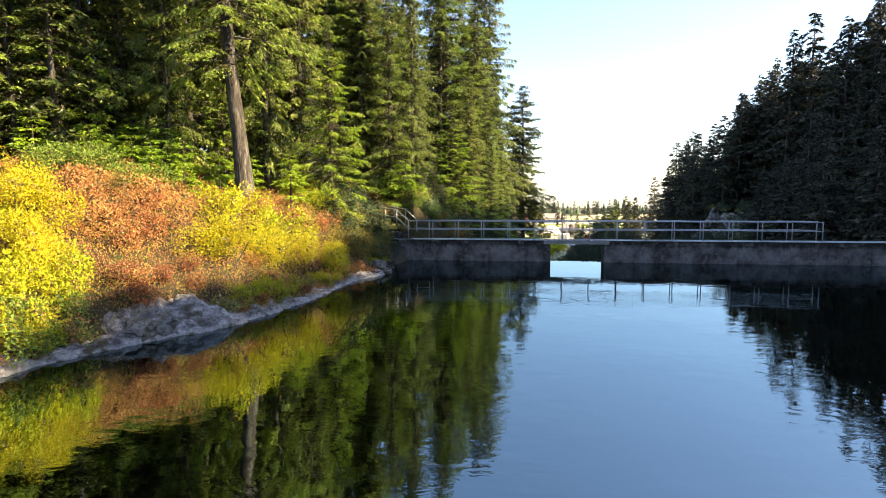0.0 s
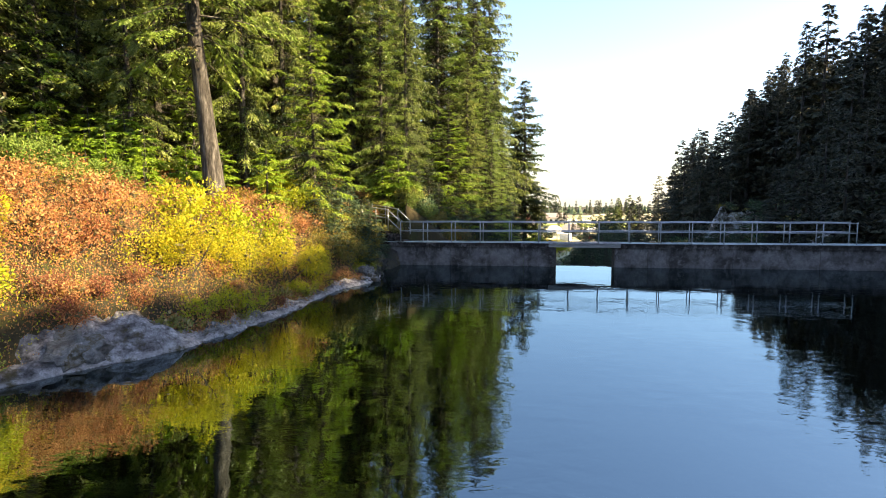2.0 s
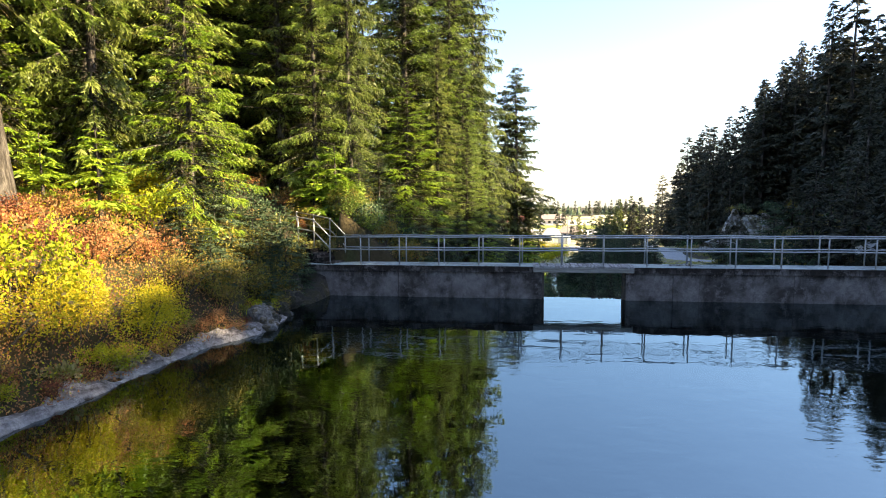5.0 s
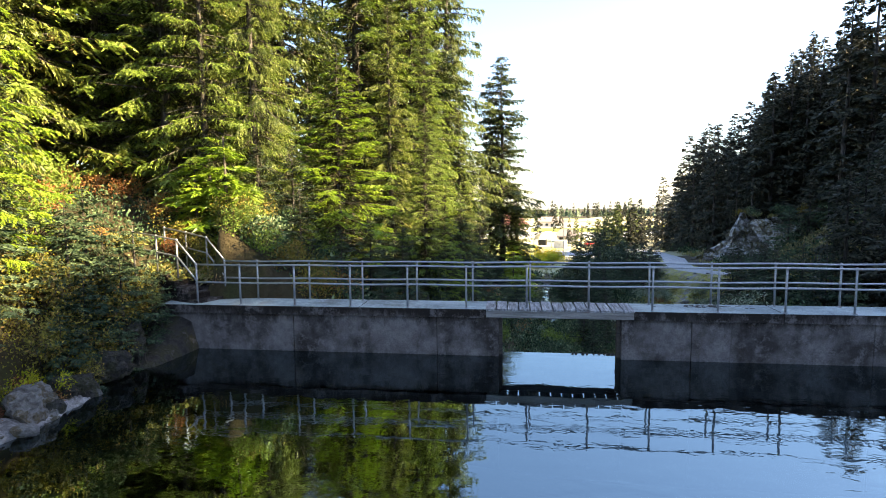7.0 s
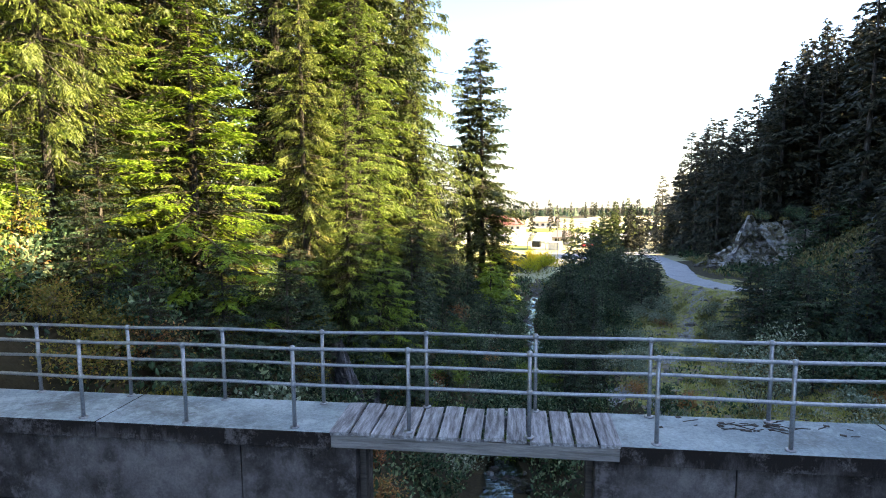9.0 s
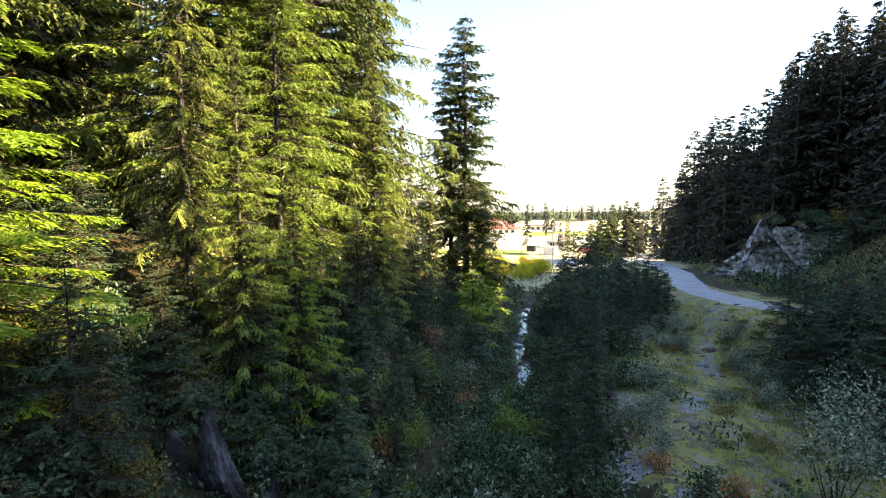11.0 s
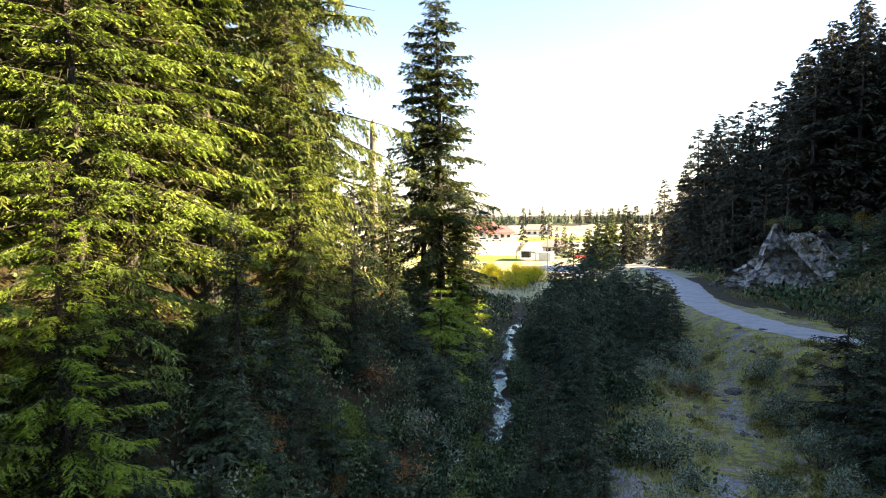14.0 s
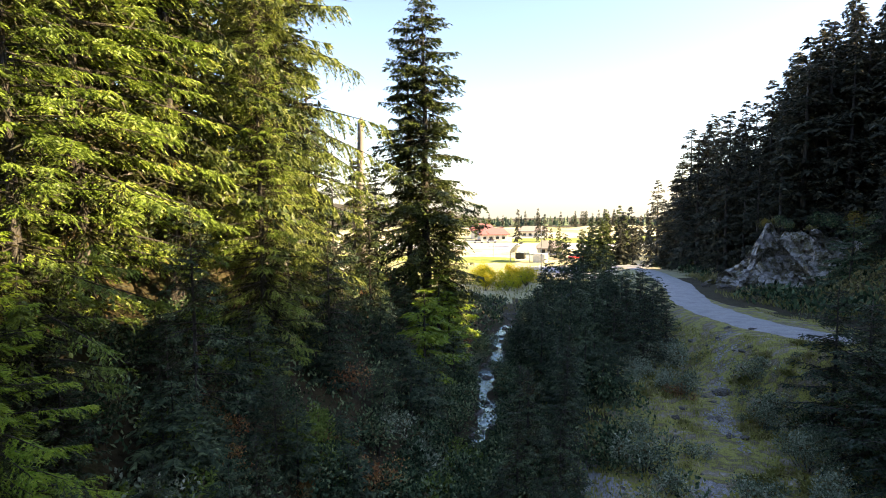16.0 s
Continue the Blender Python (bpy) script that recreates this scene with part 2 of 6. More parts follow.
M["plank"] = surface("plank", [(0.25, (0.05, 0.046, 0.044)), (0.42, (0.20, 0.19, 0.19)), (0.55, (0.36, 0.355, 0.36)), (0.72, (0.62, 0.62, 0.63))], 2.2, 14, 0.85, 0.6, 0.012, (9, 0.9, 9))
M["timber"] = surface("timber", [(0.25, (0.10, 0.09, 0.08)), (0.5, (0.24, 0.225, 0.21)), (0.7, (0.36, 0.34, 0.32))], 2.2, 16, 0.85, 0.6, 0.012, (0.5, 9, 9))
M["timber_dark"] = surface("timber_dark", [(0.3, (0.035, 0.03, 0.026)), (0.7, (0.12, 0.10, 0.085))], 2.5, 16, 0.85, 0.5, 0.012, (0.6, 9, 9))


def concrete_mat(name, dark, light, stain_shade, top=False):
    m, nt, b = mat_base(name, 0.88, 0, 0.25)
    n1 = noise_tex(nt, 0.9, 8, 0.65)
    streak = noise_tex(nt, 0.8, 7, 0.75, (0.9, 1, 0.7))
    fine = noise_tex(nt, 26, 6, 0.75)
    c = ramp(nt, n1, [(0.38, dark), (0.62, light)])
    c = mix_col(nt, ramp(nt, streak, [(0.5, (0, 0, 0)), (0.66, (0.85, 0.85, 0.85))]), c, stain_shade)
    drip = noise_tex(nt, 1.0, 6, 0.7, (2.6, 1, 0.22), 0.6)
    c = mix_col(nt, ramp(nt, drip, [(0.58, (0, 0, 0)), (0.75, (0.55, 0.55, 0.55))]), c, stain_shade)
    c = mix_col(nt, 0.7, c, ramp(nt, fine, [(0.3, (0.5, 0.5, 0.5)), (0.7, (1.3, 1.3, 1.3))]), "MULTIPLY")
    nt.links.new(c, b.inputs["Base Color"])
    g = nt.nodes.new("ShaderNodeNewGeometry")
    sep = nt.nodes.new("ShaderNodeSeparateXYZ")
    nt.links.new(g.outputs["Position"], sep.inputs[0])
    ragged_level = nt.nodes.new("ShaderNodeMath")
    ragged_level.operation = "MULTIPLY_ADD"
    nt.links.new(noise_tex(nt, 1.6, 7, 0.75, (1.2, 1, 0.35)), ragged_level.inputs[0])
    ragged_level.inputs[1].default_value = 1.5
    nt.links.new(sep.outputs["Z"], ragged_level.inputs[2])
    if not top:
        c = mix_col(nt, ramp(nt, ragged_level.outputs[0], [(0.0, (0.5, 0.5, 0.5)), (0.55, (0, 0, 0))]), c, stain_shade)
        # shade below the overhanging cap, painted in as a ragged dark band
        cap_shade = nt.nodes.new("ShaderNodeMapRange")
        cap_shade.inputs["From Min"].default_value, cap_shade.inputs["From Max"].default_value = 1.55, 1.85
        nt.links.new(ragged_level.outputs[0], cap_shade.inputs[0])
        c = mix_col(nt, cap_shade.outputs[0], c, stain_shade)
    pale = noise_tex(nt, 2.3, 8, 0.8)
    c = mix_col(nt, ramp(nt, pale, [(0.52, (0, 0, 0)), (0.62, (0.5, 0.5, 0.5))]), c, tuple(1.25 * v for v in light))
    nt.links.new(c, b.inputs["Base Color"])
    bump(nt, b, fine, 0.6, 0.02)
    return m


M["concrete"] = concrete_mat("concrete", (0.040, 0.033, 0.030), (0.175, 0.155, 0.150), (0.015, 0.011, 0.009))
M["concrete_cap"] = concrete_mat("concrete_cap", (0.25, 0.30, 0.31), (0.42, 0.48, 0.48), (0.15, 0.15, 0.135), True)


def water_mat(name, tint, wave, wave_scale, wave_dist, ior=3.4):
    m, nt, b = mat_base(name, 0.02)
    nt.nodes.remove(b)
    gl = nt.nodes.new("ShaderNodeBsdfGlossy")
    gl.inputs["Roughness"].default_value = 0.015
    gl.inputs["Color"].default_value = (0.76, 0.94, 1.0, 1)
    tr = nt.nodes.new("ShaderNodeBsdfTransparent")
    tr.inputs["Color"].default_value = (*tint, 1)
    fr = nt.nodes.new("ShaderNodeFresnel")
    fr.inputs["IOR"].default_value = ior
    mx = nt.nodes.new("ShaderNodeMixShader")
    n1 = noise_tex(nt, wave_scale, 3, 0.5, (0.55, 1, 1), 0.4)
    n2 = noise_tex(nt, wave_scale * 0.13, 2, 0.5)
    amp = nt.nodes.new("ShaderNodeMath")
    amp.operation = "MULTIPLY"
    nt.links.new(n1, amp.inputs[0])
    nt.links.new(ramp(nt, n2, [(0.4, (0.15, 0.15, 0.15)), (0.65, (1, 1, 1))]), amp.inputs[1])
    bp = nt.nodes.new("ShaderNodeBump")
    bp.inputs["Strength"].default_value, bp.inputs["Distance"].default_value = wave, wave_dist
    nt.links.new(amp.outputs[0], bp.inputs["Height"])
    nt.links.new(bp.outputs[0], gl.inputs["Normal"])
    nt.links.new(bp.outputs[0], fr.inputs["Normal"])
    nt.links.new(fr.outputs[0], mx.inputs[0])
    nt.links.new(tr.outputs[0], mx.inputs[1])
    nt.links.new(gl.outputs[0], mx.inputs[2])
    nt.links.new(mx.outputs[0], nt.nodes["Material Output"].inputs["Surface"])
    return m


M["water"] = water_mat("water", (0.22, 0.13, 0.05), 0.6, 3.0, 0.014)


def paint(name, col, rough=0.6, metal=0.0, spread=0.12):
    lo, hi = tuple(c * (1 - spread) for c in col), tuple(min(1, c * (1 + spread)) for c in col)
    return surface(name, [(0.3, lo), (0.7, hi)], 1.5, 20, rough, 0.1, 0.004, None, metal)


M["roof_red"] = paint("roof_red", (0.36, 0.15, 0.15))
M["wall_white"] = paint("wall_white", (0.72, 0.70, 0.66))
M["roof_grey"] = paint("roof_grey", (0.32, 0.27, 0.25))
M["fabric_white"] = paint("fabric_white", (0.80, 0.80, 0.78))
M["paint_red"] = paint("paint_red", (0.45, 0.04, 0.04), 0.35)
M["paint_pale"] = paint("paint_pale", (0.6, 0.6, 0.6), 0.35)
M["dark_glass"] = paint("dark_glass", (0.03, 0.035, 0.04), 0.1)
M["rubber"] = paint("rubber", (0.03, 0.03, 0.03), 0.8)

# ---- mesh helpers ----
rng = np.random.default_rng(11)


def mesh(name, verts, faces, mat, smooth=False):
    me = bpy.data.meshes.new(name)
    me.from_pydata(np.asarray(verts).tolist(), [], faces if isinstance(faces, list) else faces.tolist())
    for mm in (mat if isinstance(mat, (list, tuple)) else [mat]):
        me.materials.append(mm)
    if smooth:
        me.polygons.foreach_set("use_smooth", [True] * len(me.polygons))
    me.update()
    return me


def thing(name, label, category, group="", kind="", at=None):
    ob = new(name)
    ob.empty_display_size = 0.2
    tagged(ob, label, category, group, kind)
    if at:
        ob.location = at
    return ob


def part(name, data, parent, label="", loc=None):
    ob = new(name, data)
    ob.parent = parent
    if label:
        ob["label"] = label
    if loc:
        ob.location = loc
    return ob


def box_bm(bm, x0, x1, y0, y1, z0, z1, bevel=0.0):
    r = bmesh.ops.create_cube(bm, size=1, matrix=Matrix.Translation(((x0 + x1) / 2, (y0 + y1) / 2, (z0 + z1) / 2)) @ Matrix.Diagonal((x1 - x0, y1 - y0, z1 - z0, 1)))
    if bevel:
        ed = list({e for v in r["verts"] for e in v.link_edges})
        bmesh.ops.bevel(bm, geom=ed, offset=bevel, segments=2, affect="EDGES", profile=0.6)


def box_mesh(name, size, mat, bevel=0.01, at=(0, 0, 0)):
    bm = bmesh.new()
    x, y, z = size
    box_bm(bm, at[0] - x / 2, at[0] + x / 2, at[1] - y / 2, at[1] + y / 2, at[2] - z / 2, at[2] + z / 2, bevel)
    return bm_mesh(name, bm, mat)


def bm_mesh(name, bm, mat, smooth=False):
    me = bpy.data.meshes.new(name)
    bm.to_mesh(me)
    bm.free()
    me.materials.append(mat)
    if smooth:
        me.polygons.foreach_set("use_smooth", [True] * len(me.polygons))
    return me


def tube(path, radii, sides=8, cap=True):
    """Verts and faces of a tube along a polyline."""
    path, V, F = [Vector(p) for p in path], [], []
    for i, p in enumerate(path):
        d = (path[min(i + 1, len(path) - 1)] - path[max(i - 1, 0)]).normalized()
        a = d.cross(Vector((0.31, 0.95, 0.02)) if abs(d.y) < 0.9 else Vector((1, 0, 0))).normalized()
        b = d.cross(a)
        r = radii[i] if hasattr(radii, "__len__") else radii
        for k in range(sides):
            w = 2 * math.pi * k / sides
            V.append(p + a * (r * math.cos(w)) + b * (r * math.sin(w)))
    for i in range(len(path) - 1):
        for k in range(sides):
            k2 = (k + 1) % sides
            F.append((i * sides + k, i * sides + k2, (i + 1) * sides + k2, (i + 1) * sides + k))
    if cap:
        F.append(tuple(range(sides))[::-1])
        F.append(tuple((len(path) - 1) * sides + k for k in range(sides)))
    return V, F


def join_parts(pieces):
    V, F = [], []
    for v, f in pieces:
        n = len(V)
        V += [tuple(p) for p in v]
        F += [tuple(i + n for i in q) for q in f]
    return V, F


def fbm(x, y, seed=0):
    """Smooth uneven relief, about -1 to 1."""
    x, y = np.asarray(x, float), np.asarray(y, float)
    r, out, amp, f = np.random.default_rng(seed), 0, 1.0, 1.0
    for _ in range(4):
        for _ in range(3):
            a, p = r.uniform(0, 6.28, 2)
            out = out + amp * np.sin(f * (x * math.cos(a) + y * math.sin(a)) + p + 0.8 * np.sin(0.7 * f * (y * math.cos(a) - x * math.sin(a)) + p * 2))
        amp, f = amp * 0.52, f * 2.07
    return out / 5


# ---- lie of the land ----
def lerp(v, xs, ys):
    return np.interp(v, xs, ys)


def sstep(v, a, b):
    t = np.clip((v - a) / (b - a), 0, 1)
    return t * t * (3 - 2 * t)


SHORE_Y = [-90, -30, 0, 7, 9.4, 10.8, 12.6, 13.8, 16.3, 19, 22.3, 23.9, 24.7, 26.8, 29.7]
SHORE_X = [-40, -16, -9.5, -7.7, -7.4, -6.7, -5.5, -4.7, -4.1, -3.7, -3.5, -2.7, -2.55, -2.8, -3.1]


def shore(y):
    return lerp(y, SHORE_Y, SHORE_X)


def creek_x(y):
    return lerp(y, [31, 45, 62, 84, 100, 135, 180, 260], [7.0, 7.4, 8.6, 9.2, 10.4, 11, 4, -30]) + 0.35 * np.sin(np.asarray(y) * 0.42) + 0.15 * np.sin(np.asarray(y) * 1.1)


def creek_z(y):
    return lerp(y, [31, 45, 62, 84, 100, 130, 200, 400, 900, 4300], [-4.6, -5.6, -7.0, -8.5, -9.3, -11.2, -12.6, -14.5, -38, -140])


def road_x(y):
    return lerp(y, [56, 60, 63.5, 68, 76, 85, 100, 125, 160], [36, 28.5, 24.3, 23.2, 23.6, 24.8, 28.0, 31.5, 34])


def track_x(y):
    return 14.9 + 0.367 * (np.asarray(y) - 50.6) + 0.25 * np.sin(np.asarray(y) * 0.6)


def road_z(y):
    return lerp(y, [40, 56, 63.5, 82, 100, 130, 170, 200, 400, 900, 4300], [-0.2, -1.6, -2.8, -4.7, -5.7, -8.0, -11.5, -12.6, -14.5, -38, -140])


def land(x, y):
    x, y = np.asarray(x, float), np.asarray(y, float)
    # reservoir and its banks
    d = shore(y) - x
    near = sstep(y, 10.5, 19)
    up_a = lerp(d, [0, 0.5, 1.2, 2.0, 4, 9, 20, 60, 300], [-0.15, -0.15, 0.2, 0.8, 1.4, 3.2, 6.0, 13, 40])
    up_b = lerp(d, [0, 0.5, 0.95, 1.4, 2.5, 4.2, 9, 20, 60, 300], [-0.15, -0.12, 0.25, 0.85, 2.0, 3.3, 4.3, 6.2, 13, 40])
    bank = up_a * (1 - near) + up_b * near
    bed = -lerp(-d, [0, 0.3, 1.0, 2.0, 5, 10], [0.15, 0.25, 0.4, 0.9, 2.5, 3.2])
    lake = np.where(d > 0, bank, bed)
    lake = lake + sstep(d, 0.3, 3) * 0.35 * fbm(x * 0.7, y * 0.7, 3) + sstep(d, -0.2, 0.4) * (1 - sstep(d, 2, 4)) * 0.12 * fbm(x * 2.6, y * 2.6, 5)
    hill_r = np.minimum(0.8 * np.maximum(x - 31, 0), 24 + 0.05 * np.maximum(x - 60, 0))
    lake = np.where(x > 20, np.where(x > 31, hill_r, np.minimum(-0.4 * (31 - x), -0.0)), lake)
    back = sstep(-y, 40, 110)
    lake = lake * (1 - back) + back * (3 + 0.14 * np.maximum(-y - 40, 0))
    # gorge below the dam
    cx, cz = creek_x(y), creek_z(y)
    l, r = cx - 1.2 - x, x - cx - 1.2
    open_l = sstep(y, 84, 118)
    plateau = lerp(y, [30, 40, 60, 80, 100], [3.2, 2.6, 0.8, -3.0, -7])
    left = np.minimum(cz + 0.92 * np.maximum(l, 0), plateau + 0.16 * np.maximum(l - 6, 0))
    left_far = cz + 0.02 * np.maximum(l, 0) + 0.08 * np.maximum(l - 60, 0)
    left = left * (1 - open_l) + left_far * open_l
    rz = road_z(y)
    shelf = lerp(y, [31, 45, 60, 75, 100, 140, 200, 400, 900, 4300], [-2.2, -3.5, -4.6, -5.6, -6.6, -11.4, -12.6, -14.5, -38, -140])
    right = np.minimum(cz + 0.62 * np.maximum(r, 0), shelf)
    rx_ = np.where(y < 67, np.minimum(road_x(y), road_x(np.minimum(y + 3.5, 67))), road_x(y))
    right = right + (rz - shelf) * sstep(x, rx_ - 5.5, rx_ - 1.8)
    hx = lerp(y, [31, 56, 70, 80, 88, 98, 106, 130, 170], [30, 30.5, 29.5, 31.5, 35.5, 38, 36.5, 36, 50])
    right = right + np.minimum(0.64 * np.maximum(x - hx, 0), lerp(y, [30, 60, 78, 100], [24, 22, 11, 9]) + 0.05 * np.maximum(x - 60, 0)) * (1 - 0.9 * sstep(y, 150, 260))
    gorge = np.where(l > 0, left, np.where(r > 0, right, cz))
    gorge = gorge + 0.3 * fbm(x * 0.55, y * 0.55, 8) * sstep(np.abs(x - cx), 1, 3) * (1 - sstep(-np.abs(x - road_x(y)), -4, -2))
    far = sstep(y, 420, 900)
    gorge = gorge + far * 5 * fbm(x * 0.006, y * 0.006, 21)
    k = sstep(y, 30.2, 31.4)
    k = np.where(x < -2.6, sstep(y, 27, 36), k)
    return lake * (1 - k) + gorge * k


def ground(x, y):
    return float(land(x, y))


def axis(parts):
    return np.unique(np.round(np.concatenate([np.arange(a, b, s) for a, b, s in parts]), 4))


gx = axis([(-2600, -300, 230), (-300, -60, 24), (-60, -18, 2.5), (-18, -9, 0.45), (-9, -2, 0.25), (-2, 24, 0.42), (24, 46, 0.9), (46, 90, 4), (90, 330, 24), (330, 2700, 230)])
gy = axis([(-600, -100, 60), (-100, -8, 6), (-8, 2, 1.5), (2, 8, 0.45), (8, 29.5, 0.25), (29.5, 32, 0.25), (32, 70, 0.5), (70, 110, 1.0), (110, 330, 6), (330, 900, 40), (900, 4200, 300)])
GX, GY = np.meshgrid(gx, gy)
GZ = land(GX, GY)
nx, ny = len(gx), len(gy)
ii = (np.arange(ny - 1)[:, None] * nx + np.arange(nx - 1)[None, :]).ravel()
gf = np.stack([ii, ii + 1, ii + 1 + nx, ii + nx], 1)
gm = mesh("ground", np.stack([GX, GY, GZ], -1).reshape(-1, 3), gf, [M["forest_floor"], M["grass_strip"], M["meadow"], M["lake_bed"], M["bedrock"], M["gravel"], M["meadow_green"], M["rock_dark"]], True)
cxm, cym = GX.ravel()[gf].mean(1), GY.ravel()[gf].mean(1)
czm = GZ.ravel()[gf].mean(1)
which = np.zeros(len(gf), int)
wob = fbm(cxm * 0.5, cym * 0.5, 31)
which[(cym > 34) & (cym < 112) & (cxm > lerp(cym, [50, 62], [11.6, 14]) + 1.0 * wob) & (cxm < np.minimum(road_x(cym) + 3.5, 27) + wob)] = 1
which[(cym > 112 + 4 * wob) & (cym < 430) & (cxm > -90) & (cxm < 40 + 0.25 * (cym - 112))] = 2
which[(which == 2) & (((cym > 148) & (cym < 172) & (cxm > 12)) | ((cym > 222) & (cym < 252)))] = 5
which[(which == 2) & (((cym > 176) & (cym < 196) & (cxm < 12)) | ((cym > 254) & (cym < 285) & (cxm > 12)))] = 6
which[(cym < 30.6) & (czm < -0.02)] = 3
ds = shore(cym) - cxm
which[(cym < 30.6) & (ds > -0.6) & (ds < 0.5 + 0.3 * wob + 0.9 * np.exp(-((cym - 12.5) / 1.5) ** 2)) & (czm > -0.5) & (cxm < 0)] = 4
which[(which == 4) & (cym > 25.2)] = 7
gm.polygons.foreach_set("material_index", which)
gr = tagged(new("ground", gm), "forest floor, rocky shore, grass strip and far meadow", "ground", kind="structure")

# ---- water ----
wv = [(-60, -120, 0), (36, -120, 0), (36, 30.12, 0), (8.45, 30.12, 0), (8.45, 30.47, 0), (5.47, 30.47, 0), (5.47, 30.12, 0), (-3.4, 30.12, 0), (-60, 29.9, 0)]
tagged(new("water", mesh("water", wv, [tuple(range(9))], M["water"])), "still dark reservoir water with faint ripples", "water", kind="structure")

# ---- dam ----
CAP_Z, DAM_Y0, DAM_Y1 = 1.215, 30.04, 30.98
dam = thing("concrete_dam", "low weathered concrete dam wall with overhanging cap", "dam")


def slab(name, x0, x1, y0, y1, z0, z1, mat, parent, bevel, label="", top=None):
    bm = bmesh.new()
    box_bm(bm, x0, x1, y0, y1, z0, z1, bevel)
    # faces turned upward take the second, paler material
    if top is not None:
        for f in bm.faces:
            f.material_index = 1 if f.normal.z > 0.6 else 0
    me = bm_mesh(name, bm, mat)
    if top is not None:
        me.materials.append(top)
    return part(name, me, parent, label)


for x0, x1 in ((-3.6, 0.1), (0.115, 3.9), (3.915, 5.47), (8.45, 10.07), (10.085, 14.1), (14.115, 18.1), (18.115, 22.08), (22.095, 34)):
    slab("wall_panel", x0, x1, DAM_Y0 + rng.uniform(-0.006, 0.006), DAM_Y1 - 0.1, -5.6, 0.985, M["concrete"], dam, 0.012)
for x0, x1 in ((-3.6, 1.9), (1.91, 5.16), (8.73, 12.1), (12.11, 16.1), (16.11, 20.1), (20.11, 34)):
    slab("cap_slab", x0, x1, DAM_Y0 - 0.09, DAM_Y1, 0.985, CAP_Z, M["concrete"], dam, 0.02, "concrete cap with a paler top", M["concrete_cap"])
slab("weir_sill", 5.47, 8.45, 30.10, 30.5, -5.6, -0.012, M["concrete"], dam, 0.01, "wet dark sill under the footbridge")
for x0, x1 in ((5.472, 5.56), (8.36, 8.448)):
    slab("gate_guide", x0, x1, 30.2, 30.34, -0.01, 0.95, M["timber_dark"], dam, 0.008, "dark timber gate guide")
for i in range(9):
    a = 7.3 + 0.13 * i + rng.uniform(-0.04, 0.04)
    b = thing("driftwood", "small piece of dark debris on the weir sill", "debris", "debris on the weir")
    part("stick", box_mesh("stick", (rng.uniform(0.03, 0.1), 0.05, rng.uniform(0.02, 0.05)), M["timber_dark"], 0.008), b)
    b.matrix_world = pose(a, 30.44, 0.015, 0, rng.uniform(-20, 20), rng.uniform(0, 90))

litter = thing("leaf_litter", "twigs and dead leaves lying on the dam cap", "debris")
for i in range(46):
    w_ = i % 3
    p = part("twig", box_mesh("twig", (rng.uniform(0.05, 0.3) if w_ else 0.07, 0.012 if w_ else 0.05, 0.008), M["timber_dark"], 0.002), litter)
    p.matrix_world = pose(10.5 + rng.normal(0, 0.55), 30.72 + rng.normal(0, 0.11), CAP_Z + 0.006, 0, 0, rng.uniform(-40, 40))
# footbridge over the opening
bridge = thing("footbridge", "short grey timber plank footbridge over the spillway", "footbridge")
for y in (30.02, 30.80):
    slab("stringer", 5.13, 8.77, y - 0.03, y + 0.06, 1.0, 1.165, M["timber"], bridge, 0.008, "grey weathered timber stringer")
pw = (8.77 - 5.12) / 13
plank_meshes = []
for k in range(4):
    bm = bmesh.new()
    box_bm(bm, -pw / 2 + 0.018, pw / 2 - 0.018, -0.49, 0.49, -0.025, 0.025, 0.006)
    for v in bm.verts:
        v.co.z += 0.006 * math.sin(3 * v.co.y + k) + 0.004 * math.sin(11 * v.co.x + 2 * k)
    plank_meshes.append(bm_mesh("plank", bm, M["plank"]))
for i in range(13):
    p = part("plank", plank_meshes[i % 4], bridge)
    p.matrix_world = pose(5.12 + pw * (i + 0.5), 30.45 + rng.uniform(-0.025, 0.025), 1.2 + rng.uniform(-0.004, 0.006), rng.uniform(-0.4, 0.4), rng.uniform(-0.6, 0.6), rng.uniform(-0.8, 0.8))

# pipe guard rails
POST = mesh("post", *tube([(0, 0, 0), (0, 0, 1.05)], 0.026, 10), M["galvanised"], True)


def knuckle():
    bm = bmesh.new()
    bmesh.ops.create_uvsphere(bm, u_segments=10, v_segments=8, radius=0.042)
    return bm_mesh("fitting", bm, M["galvanised"], True)


KNUCKLE = knuckle()
FOOT = mesh("foot_flange", *tube([(0, 0, 0), (0, 0, 0.015), (0, 0, 0.02)], [0.06, 0.06, 0.03], 12), M["galvanised"], True)


def rail_run(x_list, y, z):
    g = thing("guard_rail", "galvanised two-bar pipe guard rail on the dam", "railing", "guard rails on the dam")
    for x in x_list:
        base = CAP_Z + (0.012 if 5.12 < x < 8.77 else 0.0)
        p = part("post", POST, g, loc=(x, y, base))
        part("fitting", KNUCKLE, p, loc=(0, 0, 1.05))
        part("fitting", KNUCKLE, p, loc=(0, 0, 0.575))
        part("foot_flange", FOOT, p)
    for zz, nm in ((1.05, "top_rail"), (0.575, "middle_rail")):
        pts, xs = [], np.linspace(x_list[0], x_list[-1], 60)
        for x in xs:
            pts.append((x, y + 0.012 * math.sin(x * 1.3 + zz * 5), CAP_Z + 0.012 + zz - 0.006 + 0.008 * math.sin(x * 2.1 + zz)))
        part(nm, mesh(nm, *tube(pts, 0.024, 8), M["galvanised"], True), g)
    return g


near_x = [-2.55] + [4.66 + 1.5 * i for i in range(-4, 11)]
